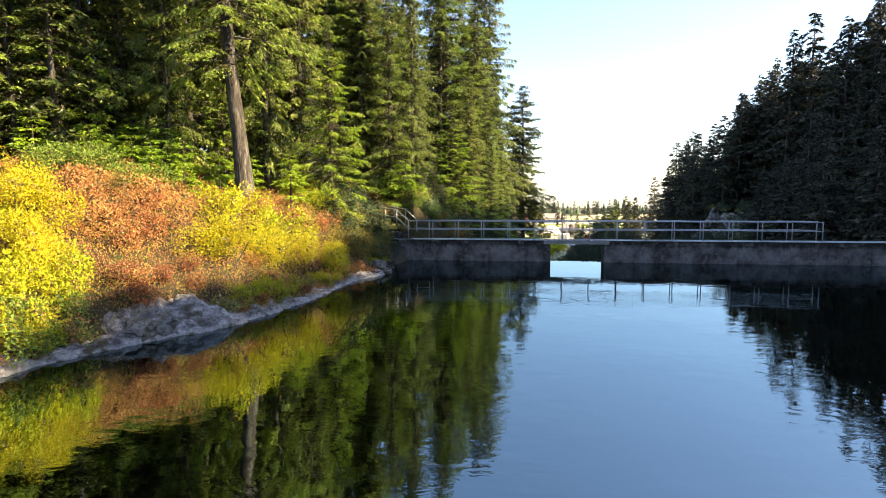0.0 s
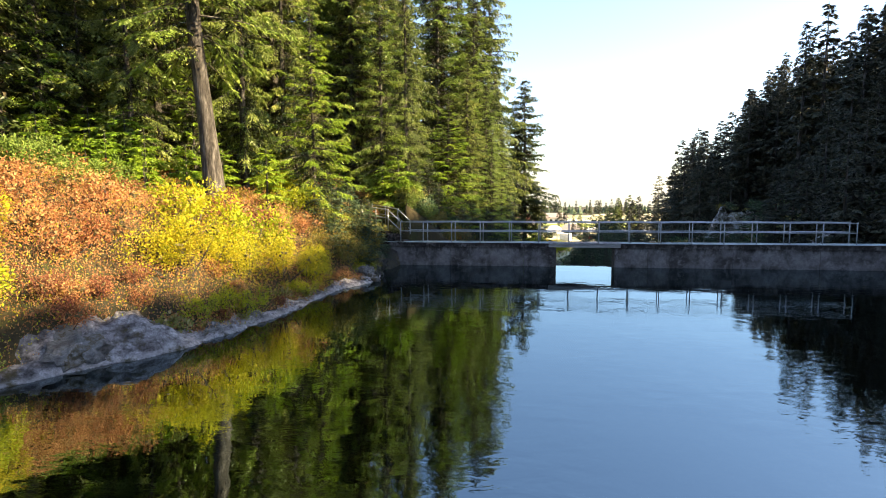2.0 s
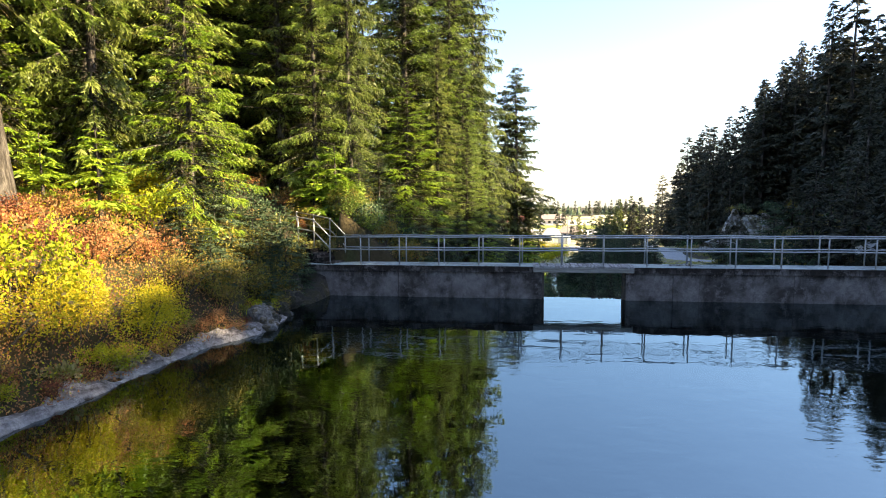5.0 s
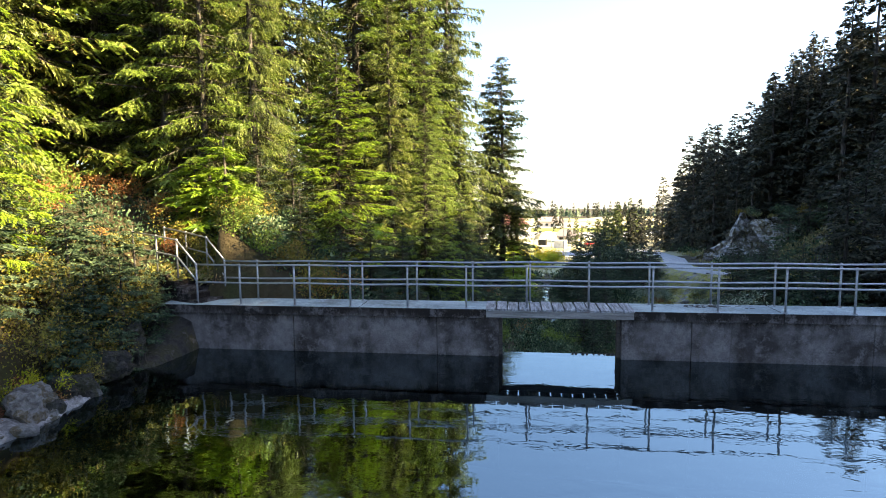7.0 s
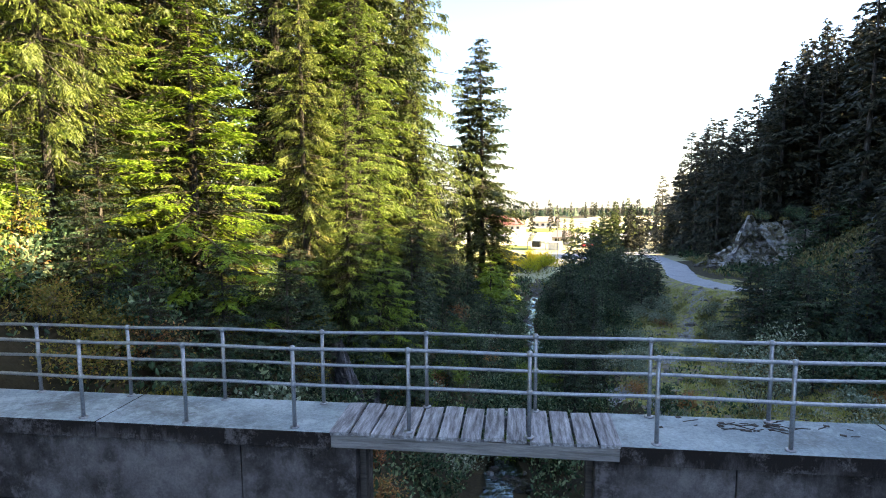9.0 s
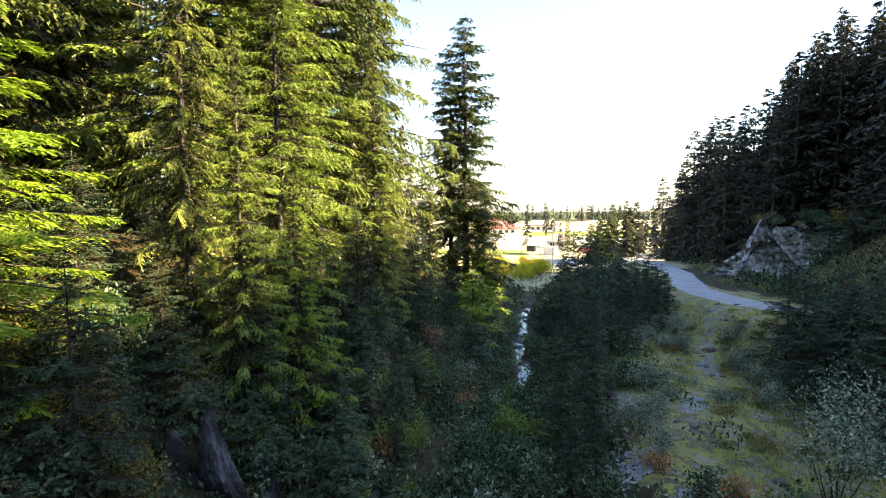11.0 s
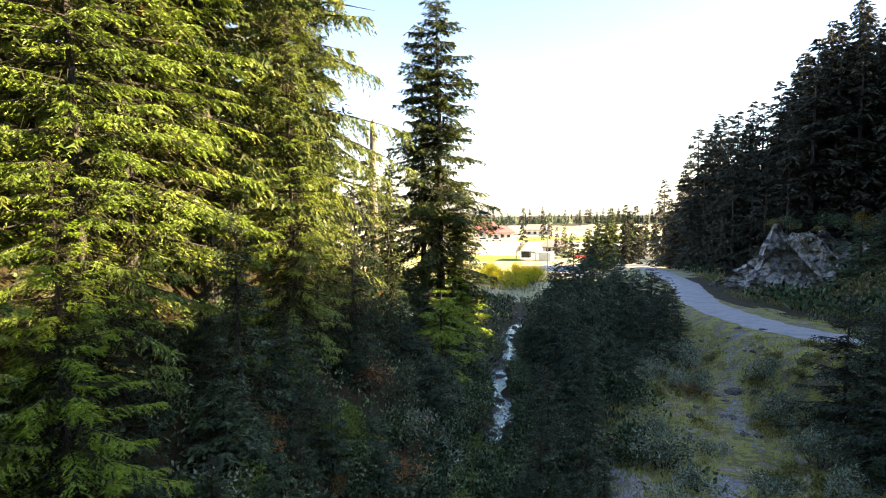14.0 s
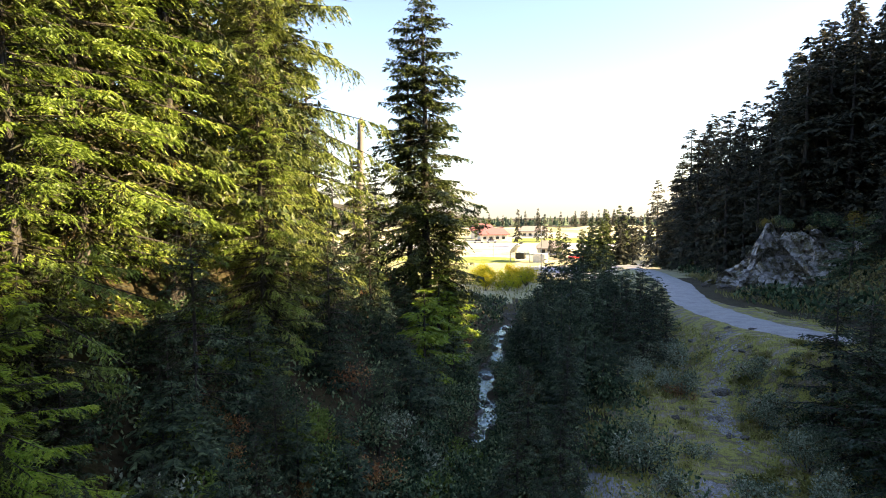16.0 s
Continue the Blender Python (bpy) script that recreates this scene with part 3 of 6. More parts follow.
far_x = [-2.2] + [4.76 + 1.5 * i for i in range(-4, 11)]
rail_run(near_x, 30.055, CAP_Z)
rail_run(far_x, 30.89, CAP_Z)


def ramp_rail(pts):
    g = thing("ramp_rail", "galvanised pipe rail climbing the bank beside the dam", "railing", "ramp rails")
    for zz, nm in ((0.95, "top_rail"), (0.5, "middle_rail")):
        part(nm, mesh(nm, *tube([(x, y, z + zz) for x, y, z in pts], 0.024, 8), M["galvanised"], True), g)
    for x, y, z in pts[1:]:
        p = part("post", POST, g, loc=(x, y, z - 0.1))
        part("fitting", KNUCKLE, p, loc=(0, 0, 1.05))
    return g


ramp_rail([(-2.55, 30.06, 1.33), (-3.3, 30.4, 1.95), (-4.0, 30.55, 2.05), (-4.8, 30.7, 2.15)])
ramp_rail([(-2.2, 30.9, 1.33), (-2.95, 31.3, 1.95), (-3.7, 31.5, 2.08), (-4.5, 31.7, 2.2)])
steps = thing("concrete_steps", "pale concrete steps climbing from the dam", "steps")
for i in range(6):
    bm = bmesh.new()
    box_bm(bm, -0.42, 0.42, -0.48, 0.48, -0.3, 0.09, 0.015)
    s = part("step", bm_mesh("step", bm, M["concrete"]), steps)
    s.matrix_world = pose(-2.75 - 0.32 * i, 30.62 + 0.16 * i, 1.2 + 0.15 * i, 0, 0, -22)


# ---- plants ----
def kites(base, way, side, length, width, lift=0.0):
    """Small leaf or needle blades as four-cornered faces."""
    base, way, side = (np.asarray(v, float) for v in (base, way, side))
    length, width = np.asarray(length)[:, None], np.asarray(width)[:, None]
    up = np.cross(way, side)
    mid = base + way * length * 0.45
    V = np.stack([base, mid + side * width * 0.5 + up * width * lift, base + way * length, mid - side * width * 0.5 + up * width * lift], 1)
    return V.reshape(-1, 3)


def spikes(base, way, side, length, width, lift=0.0):
    """Needle tufts: slim three-cornered faces, broad at the twig."""
    base, way, side = (np.asarray(v, float) for v in (base, way, side))
    length, width = np.asarray(length)[:, None], np.asarray(width)[:, None]
    return np.stack([base - side * width * 0.5, base + side * width * 0.5, base + way * length], 1).reshape(-1, 3)


def tris(n):
    return np.arange(n * 3).reshape(n, 3)


def quads(n):
    return np.arange(n * 4).reshape(n, 4)


def unit(v):
    return v / np.maximum(np.linalg.norm(v, axis=-1, keepdims=True), 1e-9)


def conifer_meshes(name, seed, height, radius, clear, branches, twigs, blades, mat, droop=0.5, blade=(0.30, 0.085), trunk_r=None, ragged=0.3, sides=7, limb_sides=3, inner=0.12, twig=(0.16, 0.34), hang=0.42, taper=0.75, rise=0.0, old=None, bare=0, whorl=4.0):
    """Trunk with limbs, and crown of flat needle sprays: fresh growth outside, dead twigs and needles darkened for
    crown shade inside.
    """
    r = np.random.default_rng(seed)
    tr = trunk_r or 0.011 * height + 0.03
    zz = np.linspace(0, height, 9)
    bx, by = np.cumsum(r.normal(0, 0.012 * height / 8, 9)), np.cumsum(r.normal(0, 0.012 * height / 8, 9))
    bx, by = bx - bx[0], by - by[0]
    path = [(0, 0, -0.8)] + [(bx[i], by[i], zz[i]) for i in range(9)]
    rad = [tr * 1.5] + [max(tr * (1 - z / height) ** 0.85, 0.012) * (1.25 if z == 0 else 1) for z in zz]
    wood = [tube(path, rad, sides)]
    P, W, S, L, B, O = [], [], [], [], [], []
    core = []
    for i in range(branches):
        t = max((i // 6 * 6 + 3 + r.uniform(-whorl, whorl)) / branches, 0.0) ** 0.92
        t = min(max(t, 0.0), 0.995)
        z = clear + (height - clear) * t
        shape = (1 - t) ** taper * (0.55 + 0.45 * min(1, t / 0.12))
        ln = radius * shape * r.uniform(1 - ragged, 1 + ragged * 0.6) + 0.12
        if r.random() < 0.08:
            ln *= 0.45
        a = i * 2.39996 + r.uniform(-0.5, 0.5)
        d = np.array([math.cos(a), math.sin(a), 0.0])
        up = rise + 0.35 * (t - 0.35) + r.uniform(-0.1, 0.1)
        o = np.array([np.interp(z, zz, bx), np.interp(z, zz, by), z])
        dr = droop * (0.35 + 0.65 * (1 - t)) * r.uniform(0.7, 1.3)

        def along(s):
            return o + np.outer(s, d) * ln + np.outer(up * s - dr * s ** 2 + 0.35 * dr * s ** 4, [0, 0, 1]) * ln
        if limb_sides:
            wood.append(tube(along(np.array([0, 0.45, 0.9])), [0.012 + 0.012 * ln, 0.010 + 0.007 * ln, 0.006], limb_sides, False))
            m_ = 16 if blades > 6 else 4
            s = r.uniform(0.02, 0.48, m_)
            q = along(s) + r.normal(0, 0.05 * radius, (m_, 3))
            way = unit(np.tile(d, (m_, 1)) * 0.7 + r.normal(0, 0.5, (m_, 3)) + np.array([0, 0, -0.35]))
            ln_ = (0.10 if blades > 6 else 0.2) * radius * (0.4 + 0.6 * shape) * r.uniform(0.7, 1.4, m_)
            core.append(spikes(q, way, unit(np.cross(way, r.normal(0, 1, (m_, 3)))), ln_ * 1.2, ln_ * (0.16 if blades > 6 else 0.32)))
        if r.random() < bare * (1 - t):
            continue
        k = max(4, int(twigs * ln / radius + 2))
        s = np.sort(r.uniform(inner, 1.0, k)) ** 0.85
        pt = along(s)
        tan = unit(along(s + 0.02) - along(s - 0.02))
        sd = np.cross(tan, [0, 0, 1.0])
        sgn = np.where(np.arange(k) % 2, 1, -1)[:, None]
        tw = unit(tan * r.uniform(0.45, 1.0, (k, 1)) + sd * sgn * r.uniform(0.5, 1.0, (k, 1)) + np.array([0, 0, 1]) * r.uniform(-hang, 0.04, (k, 1)))
        fine = 0.55 + 0.45 * min(1, 2.2 * shape)
        tl = (twig[0] * radius * fine + twig[1] * ln * (1 - 0.75 * s)) * r.uniform(0.5, 1.25, k)
        inner_dark = s < r.uniform(0.2, 0.68) if old else np.zeros(k, bool)
        for b in range(blades):
            q = (b + r.uniform(0.1, 0.9, k)) / blades
            base = pt + tw * (tl * q)[:, None] + np.array([0, 0, -1.0]) * (0.25 * hang / 0.42 * tl * q * q)[:, None]
            sd2 = unit(np.cross(tw, [0, 0, 1.0]))
            fan = np.where((np.arange(k) + b) % 2, 1, -1) * r.uniform(0.3, 0.9, k)
            way = unit(tw + sd2 * fan[:, None] + r.normal(0, 0.2, (k, 3)) + np.array([0, 0, -0.2]))
            nrm = unit(np.array([0, 0, 1.0]) + r.normal(0, 0.6, (k, 3)))
            P.append(base)
            W.append(way)
            S.append(unit(np.cross(way, nrm)))
            L.append(fine * blade[0] * r.uniform(0.6, 1.35, k) * (1.1 - 0.4 * q))
            B.append(fine * blade[1] * r.uniform(0.7, 1.4, k))
            O.append(inner_dark & (q < 0.75))
    P, W, S, L, B, O = (np.concatenate(v) for v in (P, W, S, L, B, O))
    n = len(P)
    V, F = spikes(P, W, S, L, B), tris(n).tolist()
    if core:
        core = np.concatenate(core)
        F += (tris(len(core) // 3) + len(V)).tolist()
        V = np.concatenate([V, core])
    crown = mesh(name + "_crown", V, F, [mat, M["inner_shade_twigs"], old or mat])
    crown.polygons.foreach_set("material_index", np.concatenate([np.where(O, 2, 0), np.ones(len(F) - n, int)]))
    boughs = mesh(name + "_boughs", *join_parts(wood[1:]), M["bark"], True) if len(wood) > 1 else None
    return mesh(name + "_trunk", *wood[0], M["bark"], True), crown, boughs


def conifer(trunk, crown, boughs, label, group=""):
    g = thing("conifer_tree" if group in BIG else "young_conifer", label, "tree", group)
    part("trunk", trunk, g)
    part("crown", crown, g)
    if boughs:
        tagged(part("bough_wood", boughs, g), kind="stuff")
    return g


KINDS = {}


def kind_of_tree(key, label, group, **kw):
    KINDS[key] = (conifer_meshes(key, **kw), label, group, kw["height"], kw["radius"])


FOREST = "conifers of the forest"
BIG = (FOREST, "conifers on the hillside")
FIR = dict(twig=(0.06, 0.20), hang=0.5, old=M["needles_inner_shade"])
HEMLOCK = dict(twig=(0.06, 0.17), hang=1.1, old=M["needles_inner_shade"])
kind_of_tree("close_a", "tall green fir with flat layered boughs", FOREST, seed=31, height=20, radius=3.9, clear=0.4, branches=252, twigs=46, blades=11, mat=M["needles"], droop=0.2, blade=(0.17, 0.05), inner=0.1, taper=0.62, rise=0.0, ragged=0.4, bare=0.15, **FIR)
kind_of_tree("close_b", "tall pale conifer with hanging lichen-hung sprays", FOREST, seed=32, height=22, radius=3.4, clear=0.5, branches=240, twigs=46, blades=11, mat=M["needles_pale"], droop=0.4, blade=(0.18, 0.05), ragged=0.55, inner=0.1, taper=0.52, bare=0.12, **HEMLOCK)
kind_of_tree("near_a", "tall green fir with layered sunlit boughs", FOREST, seed=1, height=20, radius=3.9, clear=0.6, branches=204, twigs=34, blades=9, mat=M["needles"], droop=0.22, blade=(0.23, 0.075), inner=0.1, taper=0.62, rise=0.0, ragged=0.4, bare=0.12, **FIR)
kind_of_tree("near_b", "tall ragged conifer with hanging sprays", FOREST, seed=2, height=22, radius=3.4, clear=1.2, branches=192, twigs=34, blades=9, mat=M["needles_pale"], droop=0.45, blade=(0.24, 0.075), ragged=0.55, inner=0.1, taper=0.55, bare=0.12, **HEMLOCK)
kind_of_tree("close_young", "bright green young conifer with wide low boughs", "young conifers", seed=3, height=11, radius=3.2, clear=0.2, branches=180, twigs=52, blades=11, mat=M["needles_young"], droop=0.26, blade=(0.13, 0.038), inner=0.12, taper=1.0, rise=0.05, ragged=0.35, **FIR)
kind_of_tree("young", "bright green young conifer with wide low boughs", "young conifers", seed=3, height=11, radius=3.2, clear=0.2, branches=126, twigs=30, blades=6, mat=M["needles_young"], droop=0.26, blade=(0.2, 0.08), inner=0.14, taper=0.95, rise=0.05, ragged=0.35, **FIR)
# both mid trees: darker needles stand in for shade deep in the forest
kind_of_tree("mid_a", "tall dense conifer of the forest, darkened for forest shade", FOREST, seed=5, height=21, radius=3.1, clear=1.0, branches=138, twigs=10, blades=5, mat=M["needles_deep"], droop=0.35, blade=(0.42, 0.17), taper=0.65, twig=(0.12, 0.26), old=M["needles_inner_shade"])
kind_of_tree("mid_b", "tall ragged conifer of the forest", FOREST, seed=6, height=23, radius=2.9, clear=1.5, branches=132, twigs=10, blades=5, mat=M["needles_deep"], droop=0.5, blade=(0.42, 0.17), ragged=0.5, taper=0.6, twig=(0.12, 0.26), old=M["needles_inner_shade"])
kind_of_tree("dark_a", "tall hillside conifer, needles darkened to hold the hill's shade", "conifers on the hillside", seed=7, height=20, radius=3.0, clear=0.6, branches=114, twigs=9, blades=5, mat=M["needles_dark"], droop=0.3, blade=(0.56, 0.24), limb_sides=0, ragged=0.5, hang=0.7, twig=(0.12, 0.26))
kind_of_tree("dark_b", "slender hillside conifer, needles darkened to hold the hill's shade", "conifers on the hillside", seed=8, height=22, radius=2.7, clear=0.8, branches=114, twigs=9, blades=5, mat=M["needles_dark"], droop=0.35, blade=(0.56, 0.24), ragged=0.6, limb_sides=0, hang=0.9, twig=(0.12, 0.26), bare=0.2)
kind_of_tree("small", "small dark green conifer beside the creek", "small conifers", seed=9, height=4.0, radius=1.4, clear=0.05, branches=72, twigs=13, blades=5, mat=M["needles_blue"], droop=0.25, blade=(0.22, 0.065), rise=0.06, twig=(0.08, 0.24), hang=0.5, sides=5, limb_sides=0)
kind_of_tree("sapling", "bright green conifer sapling on the bank", "saplings", seed=10, height=2.2, radius=0.75, clear=0.05, branches=48, twigs=9, blades=6, mat=M["needles_young"], droop=0.2, blade=(0.16, 0.05), sides=5, limb_sides=0)
kind_of_tree("spruce", "tall dark spruce with a bare lower trunk", FOREST, seed=41, height=23, radius=3.5, clear=2.2, branches=258, twigs=36, blades=8, mat=M["needles_deep"], droop=0.45, blade=(0.22, 0.11), ragged=0.7, taper=0.55, rise=0.08, twig=(0.07, 0.2), hang=0.8, old=M["needles_inner_shade"], bare=0.15, whorl=9)
kind_of_tree("gorge_young", "young dark green conifer on the gorge edge", "gorge saplings", seed=43, height=6, radius=1.9, clear=0.1, branches=96, twigs=26, blades=7, mat=M["needles_blue"], droop=0.25, blade=(0.11, 0.045), sides=5, rise=0.05, **FIR)
# sunlit copy of the far conifer: the light is in its greener needles
kind_of_tree("far_green", "conifer beside the meadow, sunlight put into greener needles", "far conifers", seed=13, height=13, radius=2.6, clear=0.6, branches=78, twigs=7, blades=4, mat=M["needles_deep"], droop=0.4, blade=(0.8, 0.36), sides=5, limb_sides=0)
kind_of_tree("far", "far conifer at the meadow edge or on the added out-of-view ridge", "far conifers", seed=12, height=16, radius=2.6, clear=0.8, branches=54, twigs=5, blades=3, mat=M["needles_dark"], droop=0.45, blade=(1.2, 0.6), sides=5, limb_sides=0)


def plant(key, x, y, height=None, wide=1.0, sink=0.15, z=None):
    (trunk, crown, boughs), label, group, h0, r0 = KINDS[key]
    s = (height or h0) / h0
    g = conifer(trunk, crown, boughs, label, group)
    g.matrix_basis = Matrix.Translation((x, y, (ground(x, y) if z is None else z) - sink)) @ Matrix.Rotation(rng.uniform(0, 6.28), 4, "Z") @ Matrix.Diagonal((s * wide, s * wide, s, 1))
    return g



def place_all(rows):
    for key, x, y, h, w in rows:
        plant(key, x, y, h, w)


# big trees that stand out
A_TREE = conifer_meshes("old", 21, 26, 3.9, 6.0, 180, 40, 10, M["needles"], 0.42, (0.18, 0.06), 0.35, 0.5, 12, taper=0.5, **FIR)
KINDS["old"] = (A_TREE, "tall old conifer with a long bare grey trunk", FOREST, 26, 3.6)
old_tree = plant("old", -8.2, 21.8, 26, 1.0)
old_tree.matrix_basis = Matrix.Translation((-8.2, 21.8, ground(-8.2, 21.8) - 0.15)) @ Matrix.Rotation(radians(-4.5), 4, "Y") @ Matrix.Rotation(1.9, 4, "Z")
place_all([
    # bank beside the reservoir
    ("near_b", -9.6, 27.0, 19, 0.8), ("gorge_young", -6.2, 26.2, 3.4, 0.9), ("gorge_young", -7.6, 28.6, 6.5, 0.9), ("near_a", -13.0, 25.5, 18, 0.9), ("near_b", -16.5, 22.5, 21, 1),
    ("near_a", -19.5, 19.5, 17, 1.1), ("near_b", -22.0, 15.5, 20, 1.1), ("near_a", -15.5, 29.5, 22, 1), ("near_a", -18.5, 25.5, 23, 1.0), ("young", -14.6, 20.8, 7, 0.8),
    ("close_young", -5.9, 26.5, 10.5, 0.8), ("near_b", -6.9, 36.6, 22, 0.95), ("near_a", -10.6, 33.0, 23, 1.0), ("near_b", -8.2, 38.0, 25, 1.0), ("near_a", -6.3, 41.5, 16, 0.8),
    # gorge edge
    ("close_young", -1.0, 37.4, 8.4, 1.45), ("close_b", -0.2, 43.4, 13, 0.9), ("close_a", 1.0, 46.4, 13.5, 0.8), ("close_a", -0.2, 49.5, 20, 0.85),
    ("spruce", -0.2, 53.2, 25, 0.8), ("close_a", 2.0, 54.6, 12, 0.85), ("close_b", 0.6, 59.6, 28, 0.95), ("mid_a", 3.0, 65.0, 8, 0.9), ("gorge_young", 2.2, 61.5, 8, 0.7),
    ("close_a", -3.2, 48.0, 24, 1.0), ("close_b", -3.8, 55.5, 26, 1.0), ("mid_b", -5.5, 62.0, 24, 1.1), ("mid_a", -2.6, 68.0, 20, 1.0),
    ("spruce", 4.4, 75.6, 22.6, 1.2), ("spruce", 3.1, 76.4, 19.0, 1.0), ("spruce", 5.9, 75.2, 10.5, 1.2), ("mid_b", -7.5, 74.0, 21, 1.1), ("mid_a", -12.0, 82, 20, 1.1), ("mid_b", -9, 92, 16, 1.1), ("far", -6, 96, 14, 1.0),
])
place_all([
    ("close_a", -4.4, 38.0, 13, 0.85), ("close_a", -6.6, 35.4, 20, 0.85), ("near_a", -9.2, 35.4, 17, 0.9), ("gorge_young", 1.6, 37.2, 4.2, 1.0), ("close_b", -3.2, 35.2, 15, 0.7), ("close_a", -4.5, 34.3, 15, 0.7), ("spruce", -5.2, 42.6, 24, 0.75), ("close_a", 1.6, 42.6, 9.5, 0.75), ("gorge_young", 2.6, 49.4, 6, 0.8), ("close_young", 2.3, 44.2, 6.6, 0.95), ("close_a", -1.8, 51.2, 22, 0.9),
    ("close_b", 1.2, 56.6, 17, 0.9), ("gorge_young", 3.2, 57.6, 6, 0.8), ("mid_a", -1.6, 62.5, 22, 1.0), ("mid_a", 1.0, 69.5, 8, 0.9), ("mid_b", -4.8, 78.0, 16, 1.1), ("mid_a", 0.8, 76.0, 9, 1.0),
    ("near_a", -11.2, 28.6, 17, 0.9), ("near_b", -12.4, 22.8, 14, 0.8), ("young", -10.6, 24.4, 6.5, 0.8), ("near_a", -16.8, 19.0, 13, 0.9), ("young", -18.6, 16.4, 9, 1.0), ("near_a", -20.4, 12.6, 15, 1.0), ("near_b", -9.0, 30.6, 18, 0.8), ("near_a", -12.8, 36.5, 20, 1.0),
])
# forest behind them
spots = [(-8.2, 21.8), (-1.0, 37.4)]


def scatter(n, x0, x1, y0, y1, keys, h0, h1, gap, w0=0.9, w1=1.2, ok=None, top=None):
    done = 0
    for _ in range(n * 12):
        x, y = rng.uniform(x0, x1), rng.uniform(y0, y1)
        if (ok and not ok(x, y)) or any((x - a) ** 2 + (y - b) ** 2 < gap * gap for a, b in spots):
            continue
        spots.append((x, y))
        plant(keys[rng.integers(len(keys))], x, y, rng.uniform(h0, h1) + (float(top(y)) - ground(x, y) if top else 0), rng.uniform(w0, w1))
        done += 1
        if done == n:
            break


scatter(60, -40, -9, 31, 84, ["mid_a", "mid_a", "mid_b"], 17, 26, 2.5)
scatter(34, -40, -18, 4, 31, ["mid_a", "mid_a", "mid_b"], 16, 25, 2.7)
scatter(14, -24, -13, 18, 31, ["near_b", "mid_b"], 9, 20, 2.6)
# hillside across the valley: treetops are cut to the skyline seen from the camera's start
def skyline_z(x, y):
    d = y + 2.1
    a = (x - 3.67) / d + 0.131
    return 4.1 + d * float(lerp(a, [0.35, 0.38, 0.415, 0.44, 0.462, 0.475, 0.495, 0.545, 0.585, 0.605, 0.624, 0.655, 0.715, 0.78], [-0.03, 0.025, 0.085, 0.09, 0.04, 0.12, 0.18, 0.215, 0.265, 0.27, 0.255, 0.32, 0.33, 0.42]))


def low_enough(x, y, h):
    """Growth within the camera's line of sight to the crag must stay below it."""
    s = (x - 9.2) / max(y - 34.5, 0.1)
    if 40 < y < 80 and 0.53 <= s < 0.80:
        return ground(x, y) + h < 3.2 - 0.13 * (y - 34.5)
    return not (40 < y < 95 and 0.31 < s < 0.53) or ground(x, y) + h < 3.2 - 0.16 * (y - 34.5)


def hillside(n, x0, x1, y0, y1, keys, h0, h1, gap, w0, w1, ok=None):
    done = 0
    for _ in range(n * 20):
        x, y = rng.uniform(x0, x1), rng.uniform(y0, y1)
        h = min(rng.uniform(h0, h1), skyline_z(x, y) - ground(x, y) - 9 * rng.random() ** 2 + 1.2)
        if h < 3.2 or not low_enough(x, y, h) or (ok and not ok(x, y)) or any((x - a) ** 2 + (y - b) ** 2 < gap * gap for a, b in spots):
            continue
        spots.append((x, y))
        plant(keys[rng.integers(len(keys))] if h > 5 else "small", x, y, h, rng.uniform(w0, w1) * (1.0 if h > 12 else 1.25))
        done += 1
        if done == n:
            break


by_road = lambda x, y: x > road_x(y) + 4.5 and not (x < 47 and 82 < y < 106)
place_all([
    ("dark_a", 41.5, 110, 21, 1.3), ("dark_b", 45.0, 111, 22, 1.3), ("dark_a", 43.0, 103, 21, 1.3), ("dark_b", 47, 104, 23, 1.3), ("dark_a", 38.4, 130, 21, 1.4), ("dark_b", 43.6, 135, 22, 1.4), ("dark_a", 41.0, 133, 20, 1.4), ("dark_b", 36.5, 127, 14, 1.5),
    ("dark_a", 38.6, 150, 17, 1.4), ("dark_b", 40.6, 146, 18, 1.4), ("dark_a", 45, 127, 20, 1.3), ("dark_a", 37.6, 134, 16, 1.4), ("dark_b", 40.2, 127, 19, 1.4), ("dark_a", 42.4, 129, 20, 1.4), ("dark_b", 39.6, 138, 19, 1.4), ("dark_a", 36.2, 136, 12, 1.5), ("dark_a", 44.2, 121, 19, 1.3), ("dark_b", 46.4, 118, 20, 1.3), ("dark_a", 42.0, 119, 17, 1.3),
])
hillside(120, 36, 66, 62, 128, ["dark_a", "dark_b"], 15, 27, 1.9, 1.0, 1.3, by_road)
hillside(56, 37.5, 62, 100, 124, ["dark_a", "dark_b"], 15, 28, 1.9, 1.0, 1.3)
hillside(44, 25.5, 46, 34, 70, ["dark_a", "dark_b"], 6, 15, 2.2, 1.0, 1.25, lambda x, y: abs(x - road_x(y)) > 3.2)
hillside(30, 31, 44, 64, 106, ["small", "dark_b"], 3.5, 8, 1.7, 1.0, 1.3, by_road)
# unseen ridge trees, added and sized so their shadow covers the dam and gorge floor
ridge_shade_top = lambda y: lerp(y, [-26, 11.5, 15.5, 20.5, 31.5, 35.5, 39.5, 54.5, 59.5, 66.5, 74.5], [42.6, 42.15, 41.5, 41.05, 40.9, 40.2, 37.8, 37.4, 35.2, 31.5, 28.5])
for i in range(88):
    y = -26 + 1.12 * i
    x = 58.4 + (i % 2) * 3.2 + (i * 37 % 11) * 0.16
    plant("far", x, y, float(ridge_shade_top(y)) + (i * 29 % 7) * 0.17 - 0.6 - ground(x, y), 1.5 + (i * 13 % 5) * 0.1)
